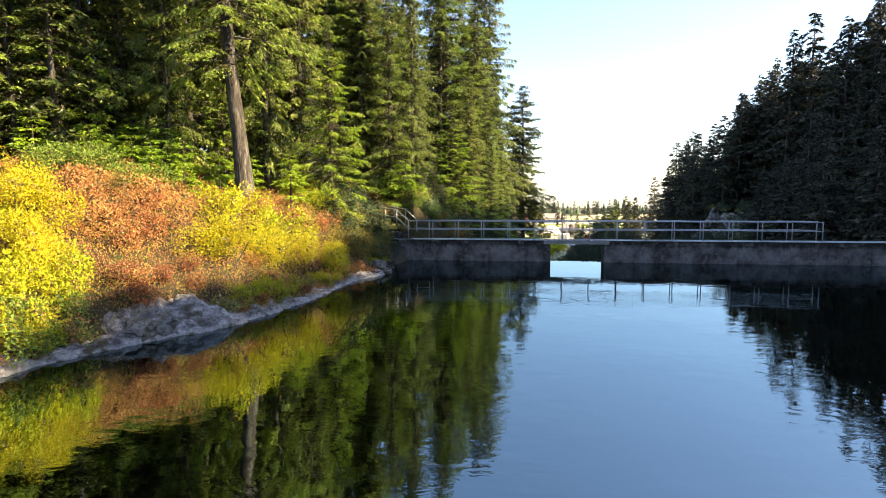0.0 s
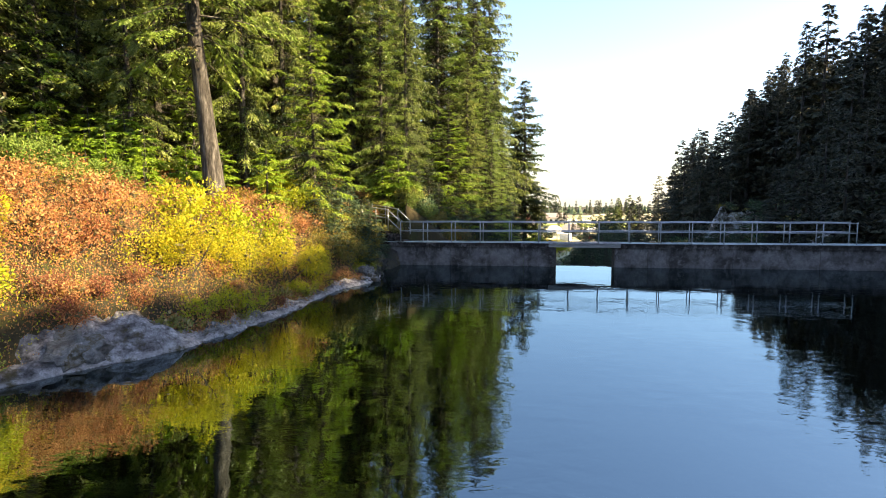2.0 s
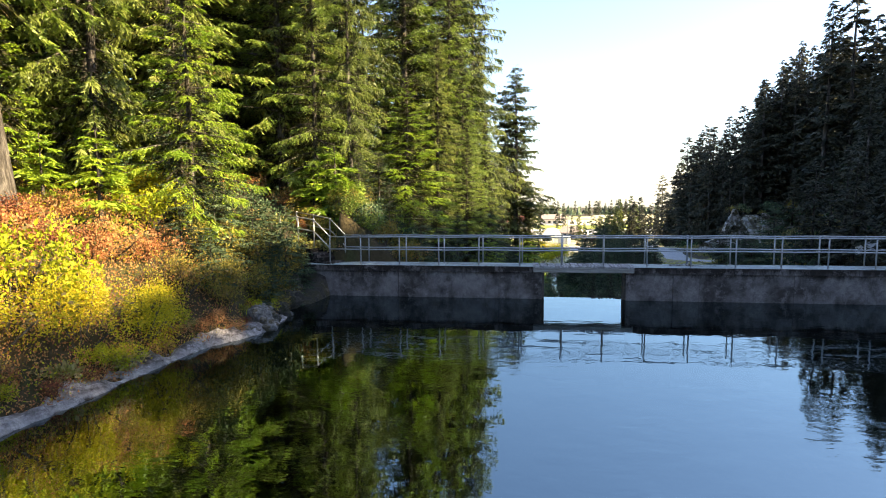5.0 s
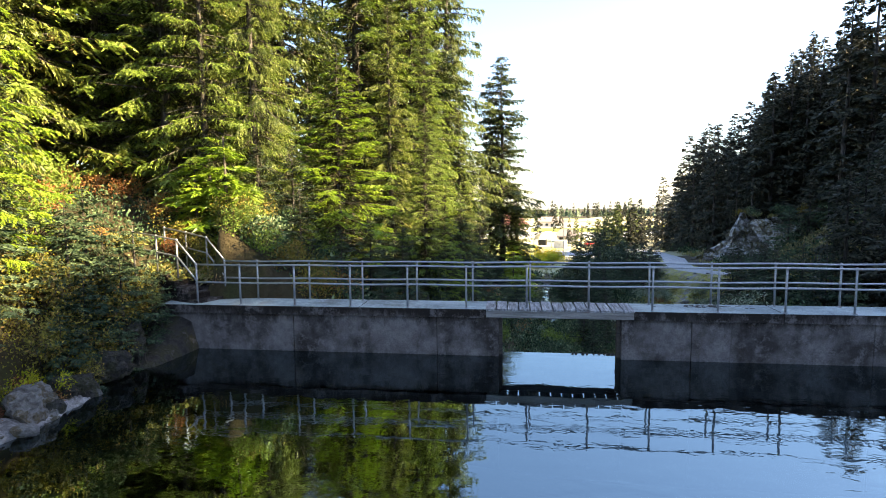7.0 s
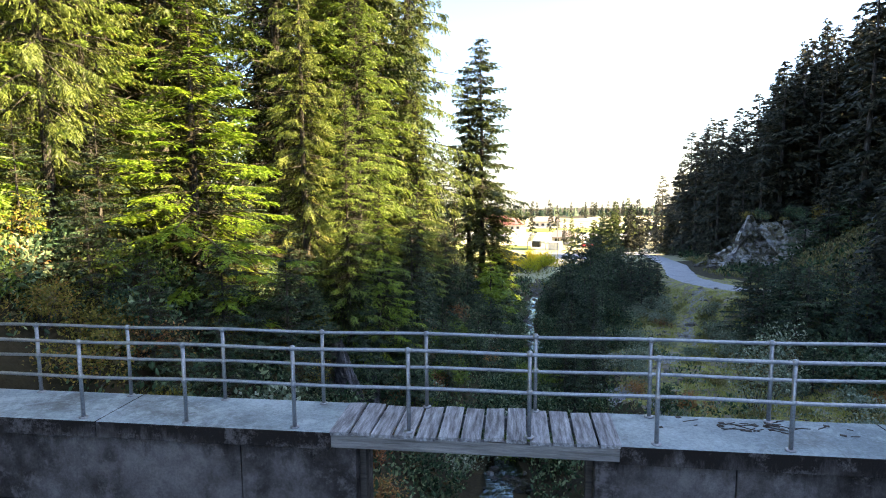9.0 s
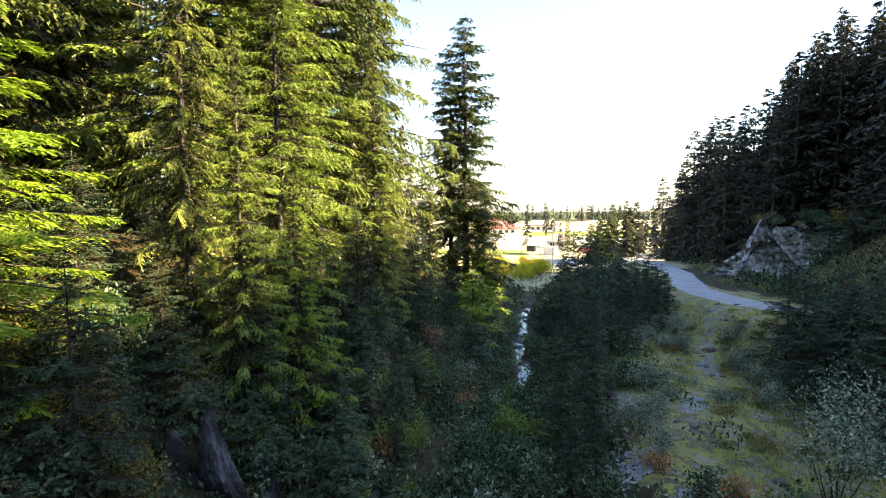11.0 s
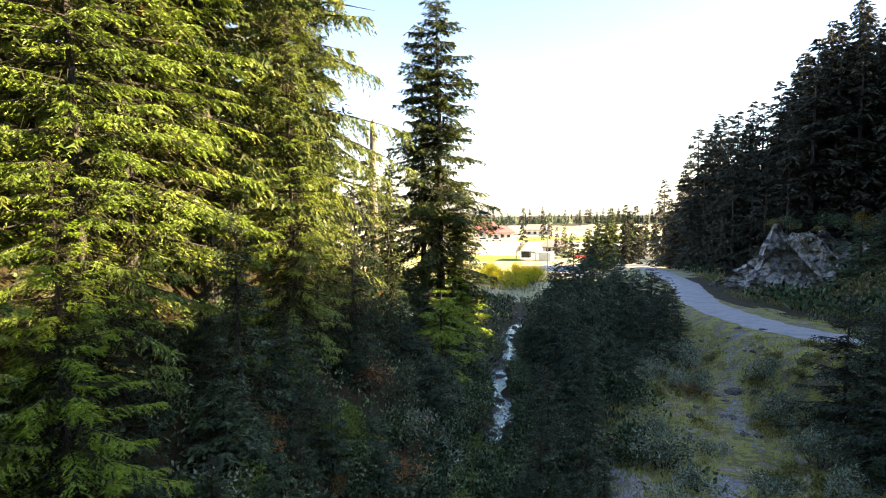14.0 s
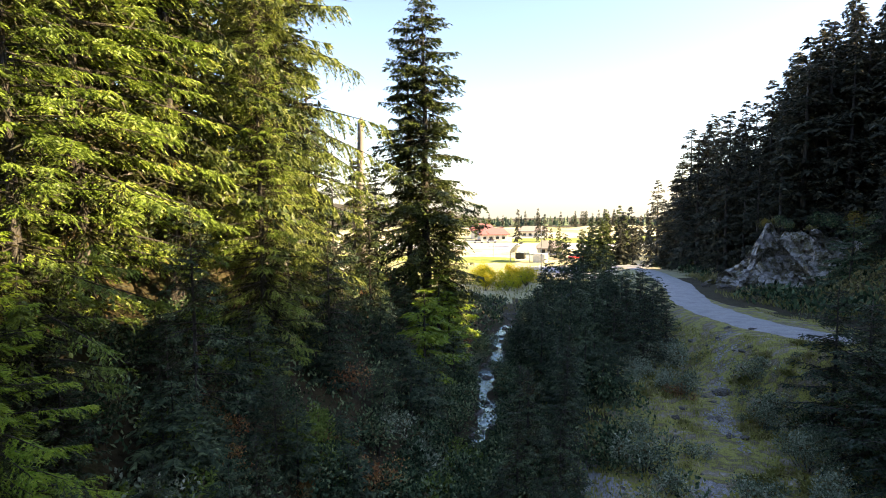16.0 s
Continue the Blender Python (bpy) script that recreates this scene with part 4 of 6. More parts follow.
for x, y, h in ((25.4, 158, 9.0), (27.0, 156, 8.5), (28.2, 160, 10.5), (29.6, 157, 10.5), (31.2, 161, 11.0), (33.2, 158, 10.0), (34.6, 162, 11.5), (36.2, 160, 10.5), (30.2, 164, 11.0), (26.4, 162, 8.5)):
    plant("far_green" if x < 31 else "far", x, y, h, 1.15 if x < 31 else 1.0)
# far woods
for x, y, h in ((30.5, 160, 12.5), (28.5, 166, 11), (34, 163, 13), (36.5, 170, 12), (23.5, 190, 9), (21.8, 194, 8), (25.0, 188, 6.5), (13.6, 236, 13), (22.0, 262, 12), (24.5, 263, 11)):
    plant("far_green" if y < 200 and x > 22 else "far", x, y, h, 0.8)


def joined_woods(name, label, key, spots_h):
    """A far wood in one mesh: the same conifer set down again and again."""
    me = KINDS[key][0][1]
    h0 = KINDS[key][3]
    co = np.empty(len(me.vertices) * 3)
    me.vertices.foreach_get("co", co)
    co = co.reshape(-1, 3)
    out = []
    for x, y, h in spots_h:
        a, s_ = rng.uniform(0, 6.28), h / h0
        c_, n_ = math.cos(a), math.sin(a)
        out.append(np.stack([co[:, 0] * c_ - co[:, 1] * n_, co[:, 0] * n_ + co[:, 1] * c_, co[:, 2]], 1) * s_ * np.array([0.9, 0.9, 1]) + np.array([x, y, ground(x, y) - 0.2]))
    V = np.concatenate(out)
    tagged(new(name, mesh(name, V, tris(len(V) // 3), M["needles_dark"])), label, "woods", kind="stuff")


def spread(n, x0, x1, y0, y1, h0, h1, ok=None):
    out = []
    while len(out) < n:
        x, y = rng.uniform(x0, x1), rng.uniform(y0, y1)
        if ok is None or ok(x, y):
            out.append((x, y, rng.uniform(h0, h1)))
    return out


joined_woods("valley_woods", "dark conifer wood on the valley side", "far", spread(60, 32, 80, 155, 240, 8, 14, lambda x, y: x > 36 + 0.1 * (y - 155)))
joined_woods("meadow_woods", "conifers scattered beyond the meadow", "far", spread(90, -170, 200, 390, 520, 8, 13) + spread(30, -120, -62, 130, 330, 10, 16))

# woods on the skyline
def skyline():
    r = np.random.default_rng(44)
    n = 1700
    a = r.uniform(-1.3, 1.3, n)
    dist = r.uniform(520, 1150, n)
    x, y = dist * np.sin(a), 60 + dist * np.cos(a)
    z = land(x, y)
    h, w = r.uniform(5, 13, n), r.uniform(2.4, 4.4, n)
    V, F = [], []
    for i in range(n):
        for lv in range(4):
            z0, z1 = z[i] + h[i] * (0.06 + 0.22 * lv), z[i] + h[i] * (0.42 + 0.2 * lv)
            rr = w[i] * (1 - 0.22 * lv)
            k0 = len(V)
            for k in range(6):
                q = rr * (1.15 if k % 2 else 0.65) * r.uniform(0.8, 1.15)
                V.append((x[i] + q * math.cos(k * 1.047 + i), y[i] + q * math.sin(k * 1.047 + i), z0 + r.uniform(-0.3, 0.5)))
            V.append((x[i], y[i], z1))
            F += [(k0 + k, k0 + (k + 1) % 6, k0 + 6) for k in range(6)]
    # distance haze is put into the colour: blue-green needles
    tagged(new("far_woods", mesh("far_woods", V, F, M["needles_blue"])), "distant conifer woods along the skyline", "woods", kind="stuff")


skyline()
snag = thing("dead_trunk", "bare grey dead standing trunk among conifers", "dead tree", at=(-3.1, 87.0, ground(-3.1, 87.0)))
sh = 10.9 - ground(-3.1, 87.0)
part("trunk", mesh("snag", *tube([(0, 0, -0.5), (0.05, 0, 0.3 * sh), (-0.1, 0.05, 0.6 * sh), (0.05, 0, 0.85 * sh), (0.06, 0, 0.97 * sh), (0.2, 0, sh)], [0.5, 0.42, 0.36, 0.31, 0.27, 0.1], 9), M["dead_wood"], True), snag)
for k in range(9):
    zk, ak = sh * (0.5 + 0.05 * k), 2.4 * k
    part("stub", mesh("stub", *tube([(0, 0, zk), (0.9 * math.cos(ak), 0.9 * math.sin(ak), zk + 0.2), (1.5 * math.cos(ak), 1.5 * math.sin(ak), zk - 0.3)], [0.06, 0.04, 0.015], 5), M["dead_wood"]), snag)


# ---- shrubs ----
def shrub_meshes(name, seed, size, tall, leaves, leaf, mat, stems=9, blobs=7, flat=0.2):
    r = np.random.default_rng(seed)
    c = np.stack([r.normal(0, 0.42, blobs), r.normal(0, 0.42, blobs), r.uniform(0.35, 0.8, blobs)], 1)
    c[0] = (0, 0, 0.55)
    rad = r.uniform(0.28, 0.48, blobs)
    which_b = r.integers(0, blobs, leaves)
    d = unit(r.normal(0, 1, (leaves, 3)))
    q = r.uniform(0.25, 1.0, leaves) ** 0.45 * (1 + 0.22 * np.sin(5 * d[:, 0] + 3 * d[:, 1] + which_b) + r.normal(0, 0.08, leaves))
    p = c[which_b] + d * (rad[which_b] * q)[:, None]
    p[:, 2] = np.abs(p[:, 2])
    p = p * np.array([size, size, tall])
    way = unit(d * 0.6 + r.normal(0, 0.6, (leaves, 3)) + np.array([0, 0, 0.15]))
    side = unit(np.cross(way, unit(d + r.normal(0, 0.6, (leaves, 3)) + np.array([0, 0, 0.5]))))
    ln = leaf * r.uniform(0.6, 1.4, leaves)
    nc = blobs * 9
    e = unit(r.normal(0, 1, (nc, 3)))
    cb = np.arange(nc) % blobs
    cp = (c[cb] + e * (rad[cb] * r.uniform(0.05, 0.5, nc))[:, None]) * np.array([size, size, tall])
    cp[:, 2] = np.abs(cp[:, 2])
    cw = unit(r.normal(0, 1, (nc, 3)))
    V = np.concatenate([kites(p, way, side, ln, ln * 0.55, 0.15), kites(cp, cw, unit(np.cross(cw, e)), np.full(nc, 0.14 * size), np.full(nc, 0.07 * size))])
    crown = mesh(name + "_leaves", V, quads(leaves + nc), [mat, M["shrub_twigs"]])
    crown.polygons.foreach_set("material_index", [0] * leaves + [1] * nc)
    wood = []
    for i in range(stems):
        e = c[i % blobs] * np.array([size, size, tall]) + r.normal(0, 0.08 * size, 3)
        f = np.array([e[0] * 0.15, e[1] * 0.15, -0.1])
        wood.append(tube([f, f * 0.5 + e * 0.5 + r.normal(0, 0.04 * size, 3), e], [0.02 * size + 0.006, 0.012 * size + 0.004, 0.004], 4, False))
    return mesh(name + "_stems", *join_parts(wood), M["bark"]), crown


SHRUBS = {}
SHRUB_NAMES = dict(yellow="autumn_shrub", lime="autumn_shrub", rust="heath_shrub", red="heath_shrub", green="alder_shrub", fresh="alder_shrub", olive="bank_shrub", grey="willow_shrub", willow="willow_shrub", alder="alder_shrub", heath="grass_clump", willow_low="willow_tuft", moss="grass_tuft")


def kind_of_shrub(key, label, group, *a, **kw):
    SHRUBS[key] = [shrub_meshes(key + str(v), 100 + 7 * len(SHRUBS) + v, *a, **kw) for v in range(2)], label, group


kind_of_shrub("yellow", "bright yellow autumn shrub on the bank", "yellow shrubs", 1.25, 1.7, 8200, 0.058, M["leaf_yellow"], blobs=10)
kind_of_shrub("lime", "yellow-green leafy shrub on the bank", "yellow-green shrubs", 1.0, 1.3, 1700, 0.096, M["leaf_lime"], blobs=9)
kind_of_shrub("rust", "rust-brown autumn shrub on the bank", "rust shrubs", 1.0, 0.95, 1150, 0.072, M["leaf_rust"], blobs=9)
kind_of_shrub("red", "dark red autumn shrub on the bank", "red shrubs", 0.85, 0.95, 1500, 0.066, M["leaf_red"], blobs=8)
kind_of_shrub("green", "dark green leafy shrub", "green shrubs", 1.0, 1.4, 850, 0.125, M["leaf_green"], blobs=8)
kind_of_shrub("fresh", "light green leafy shrub", "light green shrubs", 1.0, 1.4, 1500, 0.105, M["leaf_fresh"], blobs=9)
kind_of_shrub("grey", "pale grey-green willow shrub", "willow shrubs", 0.9, 1.0, 750, 0.11, M["leaf_grey"], blobs=8)
kind_of_shrub("olive", "olive and russet small-leaved shrub", "olive shrubs", 1.0, 1.4, 2100, 0.07, M["leaf_olive"], blobs=10)
kind_of_shrub("willow", "rounded silver-green willow bush beside the track", "willow bushes", 1.0, 1.15, 1900, 0.075, M["leaf_grey"], blobs=10)
kind_of_shrub("alder", "tall leafy alder with pale green leaves", "alders", 1.2, 3.0, 1150, 0.11, M["leaf_grey"], blobs=14)
kind_of_shrub("willow_low", "low pale grey-green willow tuft", "willow tufts", 0.62, 0.5, 430, 0.07, M["leaf_grey"], stems=4, blobs=7)
kind_of_shrub("moss", "low yellow-green tuft of moss and grass", "grass tufts", 0.6, 0.22, 420, 0.07, M["grass_strip_leaf"], stems=3, blobs=8)
kind_of_shrub("heath", "low dry grass and heath clump", "heath clumps", 0.6, 0.4, 420, 0.14, M["grass_dry"], stems=4, blobs=8)


def shrub(key, x, y, s=1.0, sink=0.08, tall=1.0):
    variants, label, group = SHRUBS[key]
    stems, leaves = variants[rng.integers(len(variants))]
    g = thing(SHRUB_NAMES[key], label, "shrub", group)
    part("wood", stems, g)
    part("foliage", leaves, g)
    g.matrix_basis = Matrix.Translation((x, y, ground(x, y) - sink)) @ Matrix.Rotation(rng.uniform(0, 6.28), 4, "Z") @ Matrix.Diagonal((s, s, s * tall, 1))


for key, x, y, s in (
    ("yellow", -5.4, 18.4, 1.0), ("yellow", -4.9, 20.2, 0.95), ("yellow", -6.3, 16.2, 1.1), ("lime", -5.9, 19.6, 1.2), ("yellow", -4.6, 21.8, 0.8), ("lime", -7.2, 18.3, 1.2),
    ("yellow", -10.4, 12.2, 1.1), ("lime", -9.6, 10.9, 1.1), ("yellow", -11.6, 13.6, 1.2), ("lime", -9.3, 12.3, 0.9), ("lime", -8.7, 9.6, 0.9), ("fresh", -8.35, 8.9, 0.8), ("lime", -8.0, 9.9, 0.75), ("fresh", -7.75, 10.4, 0.6), ("fresh", -8.3, 10.6, 0.8), ("lime", -8.6, 11.4, 0.9), ("rust", -6.3, 14.6, 0.6), ("red", -7.3, 13.0, 0.6), ("lime", -5.4, 15.6, 0.55), ("rust", -5.0, 16.4, 0.5), ("lime", -10.3, 9.4, 1.1),
    ("red", -7.9, 13.2, 0.9), ("red", -7.2, 14.0, 0.8), ("rust", -8.6, 14.3, 1.1), ("rust", -9.6, 15.2, 1.2), ("rust", -8.3, 15.6, 1.1), ("rust", -10.8, 15.8, 1.2), ("rust", -9.2, 17.0, 1.2),
    ("rust", -10.6, 17.6, 1.2), ("rust", -12.2, 16.8, 1.2), ("rust", -8.2, 18.8, 1.0), ("red", -9.8, 18.9, 0.9), ("rust", -11.8, 19.0, 1.1), ("rust", -7.3, 20.6, 1.0), ("red", -6.7, 21.4, 0.9),
    ("rust", -13.4, 15.0, 1.2), ("fresh", -12.6, 18.2, 1.0), ("fresh", -13.8, 17.2, 1.0), ("yellow", -14.4, 14.0, 1.2), ("rust", -6.2, 22.8, 1.0), ("rust", -5.4, 23.6, 0.9), ("green", -4.6, 23.6, 0.9),
    ("green", -4.1, 25.0, 0.9), ("green", -5.0, 25.6, 1.1), ("lime", -6.2, 24.6, 0.9), ("green", -4.0, 26.6, 0.9), ("green", -4.2, 28.2, 1.1), ("green", -4.9, 27.2, 1.0), ("fresh", -6.6, 29.2, 0.9), ("rust", -7.6, 30.4, 1.0),
    ("yellow", -7.4, 27.0, 0.9), ("fresh", -8.2, 31.2, 1.0), ("rust", -8.8, 33.2, 1.0), ("fresh", -4.8, 34.2, 1.0), ("fresh", -3.4, 33.6, 0.9), ("green", -4.2, 29.6, 0.8), ("green", -3.5, 26.9, 0.6), ("green", -3.6, 28.0, 0.7), ("green", -3.9, 29.0, 0.7), ("lime", -3.5, 25.8, 0.5), ("green", -3.9, 24.6, 0.6), ("rust", -3.8, 23.9, 0.5), ("rust", -7.2, 34.2, 0.9), ("green", -3.6, 31.9, 0.5), ("fresh", -2.6, 33.0, 0.8), ("green", -1.6, 33.4, 0.9), ("fresh", -3.8, 35.0, 0.9), ("green", -0.4, 33.4, 0.8), ("rust", -5.6, 33.4, 0.8), ("fresh", -1.2, 34.6, 0.8),
    ("red", -6.9, 15.0, 0.7), ("lime", -4.9, 16.9, 0.7), ("rust", -5.3, 17.4, 0.6), ("heath", -3.6, 31.2, 0.9), ("heath", -4.2, 30.9, 1.0), ("rust", -4.5, 31.7, 0.6), ("heath", -3.2, 32.4, 0.9), ("heath", -5.2, 31.0, 1.0), ("rust", -5.6, 30.5, 0.6), ("rust", -2.7, 31.5, 0.7), ("fresh", -2.2, 31.9, 0.7), ("heath", -3.0, 31.4, 1.0), ("fresh", -1.6, 31.8, 0.6), ("heath", -2.4, 32.3, 1.0), ("rust", -2.0, 32.6, 0.8), ("heath", -5.6, 14.6, 0.9), ("heath", -4.6, 19.2, 0.8), ("heath", -4.3, 20.6, 0.8), ("heath", -6.6, 12.4, 0.9), ("rust", -4.3, 22.6, 0.5),
):
    shrub("olive" if key == "green" and y < 32 else key, x, y, s)


for y in np.arange(13.8, 26, 0.42):
    shrub(["rust", "lime", "heath", "red", "rust", "heath"][rng.integers(6)], shore(y) - rng.uniform(0.6, 1.15), y, rng.uniform(0.3, 0.55))


def shrubs(n, x0, x1, y0, y1, keys, s0, s1, ok=None):
    for _ in range(n):
        x, y = rng.uniform(x0, x1), rng.uniform(y0, y1)
        s = rng.uniform(s0, s1)
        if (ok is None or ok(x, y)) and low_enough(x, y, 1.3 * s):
            shrub(keys[rng.integers(len(keys))], x, y, s)


shrubs(34, -14, -4.4, 9, 25, ["rust", "rust", "red", "rust", "fresh", "rust"], 0.55, 0.95, lambda x, y: shore(y) - x > 1.3)
shrubs(18, -17, -9, 6, 20, ["rust", "fresh", "rust", "lime"], 0.8, 1.2, lambda x, y: shore(y) - x > 3)
shrubs(22, -15, -8, 24, 36, ["green", "rust", "lime"], 0.7, 1.1)
for y in np.arange(41.5, 84, 1.7):
    for sd in (-1, 1):
        shrub(["green", "grey", "green"][rng.integers(3)], creek_x(y) + sd * (rng.uniform(1.0, 1.5) + 0.6 * math.exp(-((y - 35) / 6) ** 2)), y + rng.uniform(-0.5, 0.5), rng.uniform(0.75, 1.1))
for y in np.arange(43, 57.5, 0.8):
    for sd in (-1, 1):
        shrub(["green", "grey", "green", "fresh"][rng.integers(4)], creek_x(y) + sd * rng.uniform(0.35, 0.9), y + rng.uniform(-0.3, 0.3), rng.uniform(0.8, 1.15))
for x, y, h in ((2.0, 46.0, 2.6), (3.0, 47.4, 2.4), (3.7, 46.0, 2.2), (2.4, 48.6, 2.8), (1.2, 45.0, 2.8), (4.3, 48.8, 2.2), (3.9, 50.8, 2.6), (1.5, 49.8, 3.0), (3.1, 44.9, 2.0), (0.6, 46.8, 3.0), (4.8, 45.6, 1.8), (2.6, 52.2, 3.0)):
    plant("gorge_young", x, y, h, 1.15)
for i in range(46):
    shrub(["green", "green", "rust", "fresh"][rng.integers(4)], rng.uniform(0.2, 5.4), rng.uniform(41, 54), rng.uniform(0.5, 0.85))
for x, y, s_ in ((13.7, 52.6, 1.0), (13.2, 53.4, 0.8), (12.3, 48.2, 1.0), (13.0, 48.8, 0.85), (17.3, 60.7, 0.9), (16.6, 61.6, 0.8), (17.9, 65.0, 1.2), (17.0, 65.8, 1.1), (16.2, 63.6, 0.9), (14.2, 55.8, 0.7), (18.9, 57.0, 0.9), (19.6, 58.8, 0.9), (18.2, 53.2, 0.9), (17.4, 50.6, 0.8), (12.4, 45.9, 0.8), (20.0, 61.0, 0.8)):
    shrub("willow", x, y, s_)
for x, y, s_ in ((15.7, 43.3, 0.85), (16.8, 45.0, 0.95), (17.6, 47.0, 0.9)):
    shrub("alder", x, y, s_)
for x, y, h in ((-5.2, 24.6, 2.4), (-4.9, 26.4, 2.4), (-6.4, 27.6, 3.0), (-3.9, 27.6, 1.9), (-4.4, 29.0, 2.2), (-2.3, 33.4, 2.8), (-1.0, 33.6, 2.6), (0.4, 33.4, 2.6), (1.6, 33.8, 2.4), (-1.8, 35.0, 3.4), (0.8, 35.4, 3.2), (2.6, 35.2, 2.4)):
    plant("gorge_young", x, y, h, 1.15)
for x, y, h in ((17.8, 68.7, 4.2), (18.0, 66.7, 3.2), (17.9, 72.1, 4.8), (17.5, 75.4, 4.7), (19.1, 71.8, 3.4), (16.5, 65.0, 3.8), (16.4, 68.5, 4.3), (16.5, 74.9, 4.5), (20.0, 76.4, 3.2), (20.5, 82.9, 4.0), (15.4, 66.6, 3.8), (18.4, 78.6, 4.2)):
    plant("gorge_young" if y < 73 else "small", x, y, h, 1.15)
for x, y, h in ((-0.6, 40.0, 3.2), (0.4, 41.2, 2.8), (-0.3, 42.0, 3.4), (0.7, 38.9, 2.4), (-1.5, 41.2, 3.6), (-1.8, 39.6, 3.2), (1.0, 36.6, 2.6), (-2.6, 38.4, 3.4), (0.9, 43.4, 3.0)):
    plant("gorge_young", x, y, h, 1.2)
for i in range(34):
    shrub(["green", "green", "olive"][rng.integers(3)], rng.uniform(-3.4, 1.6), rng.uniform(36, 44.5), rng.uniform(0.6, 0.95))
plant("sapling", -3.3, 33.2, 3.4, 1.3)
plant("sapling", -4.2, 33.0, 2.6, 1.2)
for x, y, s_ in ((-2.7, 31.5, 0.6), (-3.3, 31.9, 0.8), (-1.8, 31.9, 0.7), (-2.3, 32.5, 0.9), (-3.1, 32.8, 0.9), (-1.0, 32.3, 0.8), (0.0, 32.3, 0.8), (1.2, 32.4, 0.7), (-4.3, 32.2, 0.8), (-1.5, 32.9, 0.9), (-0.4, 33.0, 0.8), (2.4, 32.6, 0.8), (3.4, 32.8, 0.7)):
    shrub(["olive", "green", "olive"][rng.integers(3)], x, y, s_)
off_creek = lambda x, y: abs(x - creek_x(y)) > 1.25
shrubs(64, 0, 9, 33, 78, ["green", "green", "grey", "rust"], 0.7, 1.2, off_creek)
shrubs(26, 8.5, 12.5, 33, 78, ["green", "green", "rust"], 0.6, 1.0, off_creek)
for x, y, h in ((9.9, 46.0, 2.6), (10.8, 47.6, 3.0), (9.8, 49.4, 3.2), (11.2, 50.6, 3.2), (10.2, 52.4, 3.4), (11.6, 53.6, 3.4), (10.6, 55.2, 3.6), (12.0, 56.6, 3.4), (10.4, 58.2, 3.6), (11.4, 48.8, 2.6), (10.4, 44.4, 2.2), (12.4, 59.8, 3.6)):
    plant("gorge_young", x, y, h, 1.0)
shrubs(26, 11.6, 18.5, 38, 70, ["grey", "heath", "grey", "heath", "rust"], 0.35, 0.7, lambda x, y: abs(x - track_x(y)) > 0.9)
shrubs(34, 19.0, 22.0, 41, 62, ["grey", "heath", "rust"], 0.4, 0.8, lambda x, y: abs(x - road_x(y)) > 2.4)
shrubs(16, 18.8, 22.5, 40, 62, ["grey", "heath", "green"], 0.5, 0.9, lambda x, y: abs(x - road_x(y)) > 2.6)
shrubs(70, 14, 24, 38, 80, ["heath", "grey", "heath"], 0.5, 0.9, lambda x, y: abs(x - road_x(y)) > 3 and abs(x - track_x(y)) > 0.9)
shrubs(120, 12.8, 23, 38, 66, ["willow_low", "moss", "moss", "heath", "heath", "heath"], 0.5, 1.0, lambda x, y: abs(x - road_x(y)) > 2.5 and abs(x - track_x(y)) > 0.7)
for x, y, s in ((20.3, 51.5, 1.2), (21.2, 53.0, 1.3), (20.8, 49.5, 1.2), (19.4, 47.6, 1.0), (22.0, 50.6, 1.4), (18.2, 45.4, 0.9), (22.6, 47.8, 1.4), (19.8, 54.2, 1.0)):
    shrub("grey", x, y, s)
shrubs(26, 20, 30, 36, 58, ["grey", "green"], 0.7, 1.3, lambda x, y: abs(x - road_x(y)) > 3.5)
shrubs(34, 29, 42, 66, 105, ["green", "heath", "rust"], 0.9, 1.6, lambda x, y: x > road_x(y) + 4.5 and not (x < 41 and 86 < y < 104))
shrubs(16, 5, 14, 126, 140, ["yellow", "lime"], 1.3, 2.0)
for x, y, h in ((12.0, 60.5, 3.6), (13.4, 62.5, 4.2), (11.6, 65.0, 4.5), (14.4, 66.5, 4.4), (12.9, 68.5, 4.8), (15.4, 70.5, 4.6), (11.8, 72.0, 5.0), (14.0, 74.0, 5.2), (16.4, 76.0, 4.8), (12.6, 78.0, 5.4), (15.0, 80.0, 5.2), (17.6, 82.0, 5.0), (13.4, 85.0, 5.6),
                (16.6, 88.0, 5.4), (19.4, 90.0, 5.0), (12.0, 57.0, 3.2), (10.6, 61.0, 3.4), (14.2, 59.2, 2.8), (18.8, 96.0, 6.0), (21.0, 102.0, 6.5), (16.0, 98.0, 6.0), (11.4, 54.2, 2.6), (10.4, 56.4, 3.0), (13.6, 92, 6),
                (20.9, 57.2, 4.8), (22.4, 56.2, 4.6), (23.4, 59.6, 4.0), (25.0, 58.0, 4.6), (19.6, 51.0, 2.8), (21.6, 51.6, 3.6), (23.6, 51.0, 4.4), (21.0, 48.0, 3.4), (23.0, 47.0, 4.2), (18.8, 46.0, 2.4), (21.9, 58.8, 3.4), (23.8, 58.0, 3.6), (22.8, 54.0, 3.4), (20.2, 53.4, 2.4), (24.6, 55.4, 4.0), (3.4, 44.4, 3.0), (4.6, 47.0, 2.4), (4.4, 51.0, 2.6), (3.0, 50.6, 3.0), (2.2, 42.6, 3.2), (5.2, 58, 2.6), (4.2, 62, 3.0)):
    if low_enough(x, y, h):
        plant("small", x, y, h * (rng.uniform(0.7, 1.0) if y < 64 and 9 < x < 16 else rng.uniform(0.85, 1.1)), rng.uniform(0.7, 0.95))
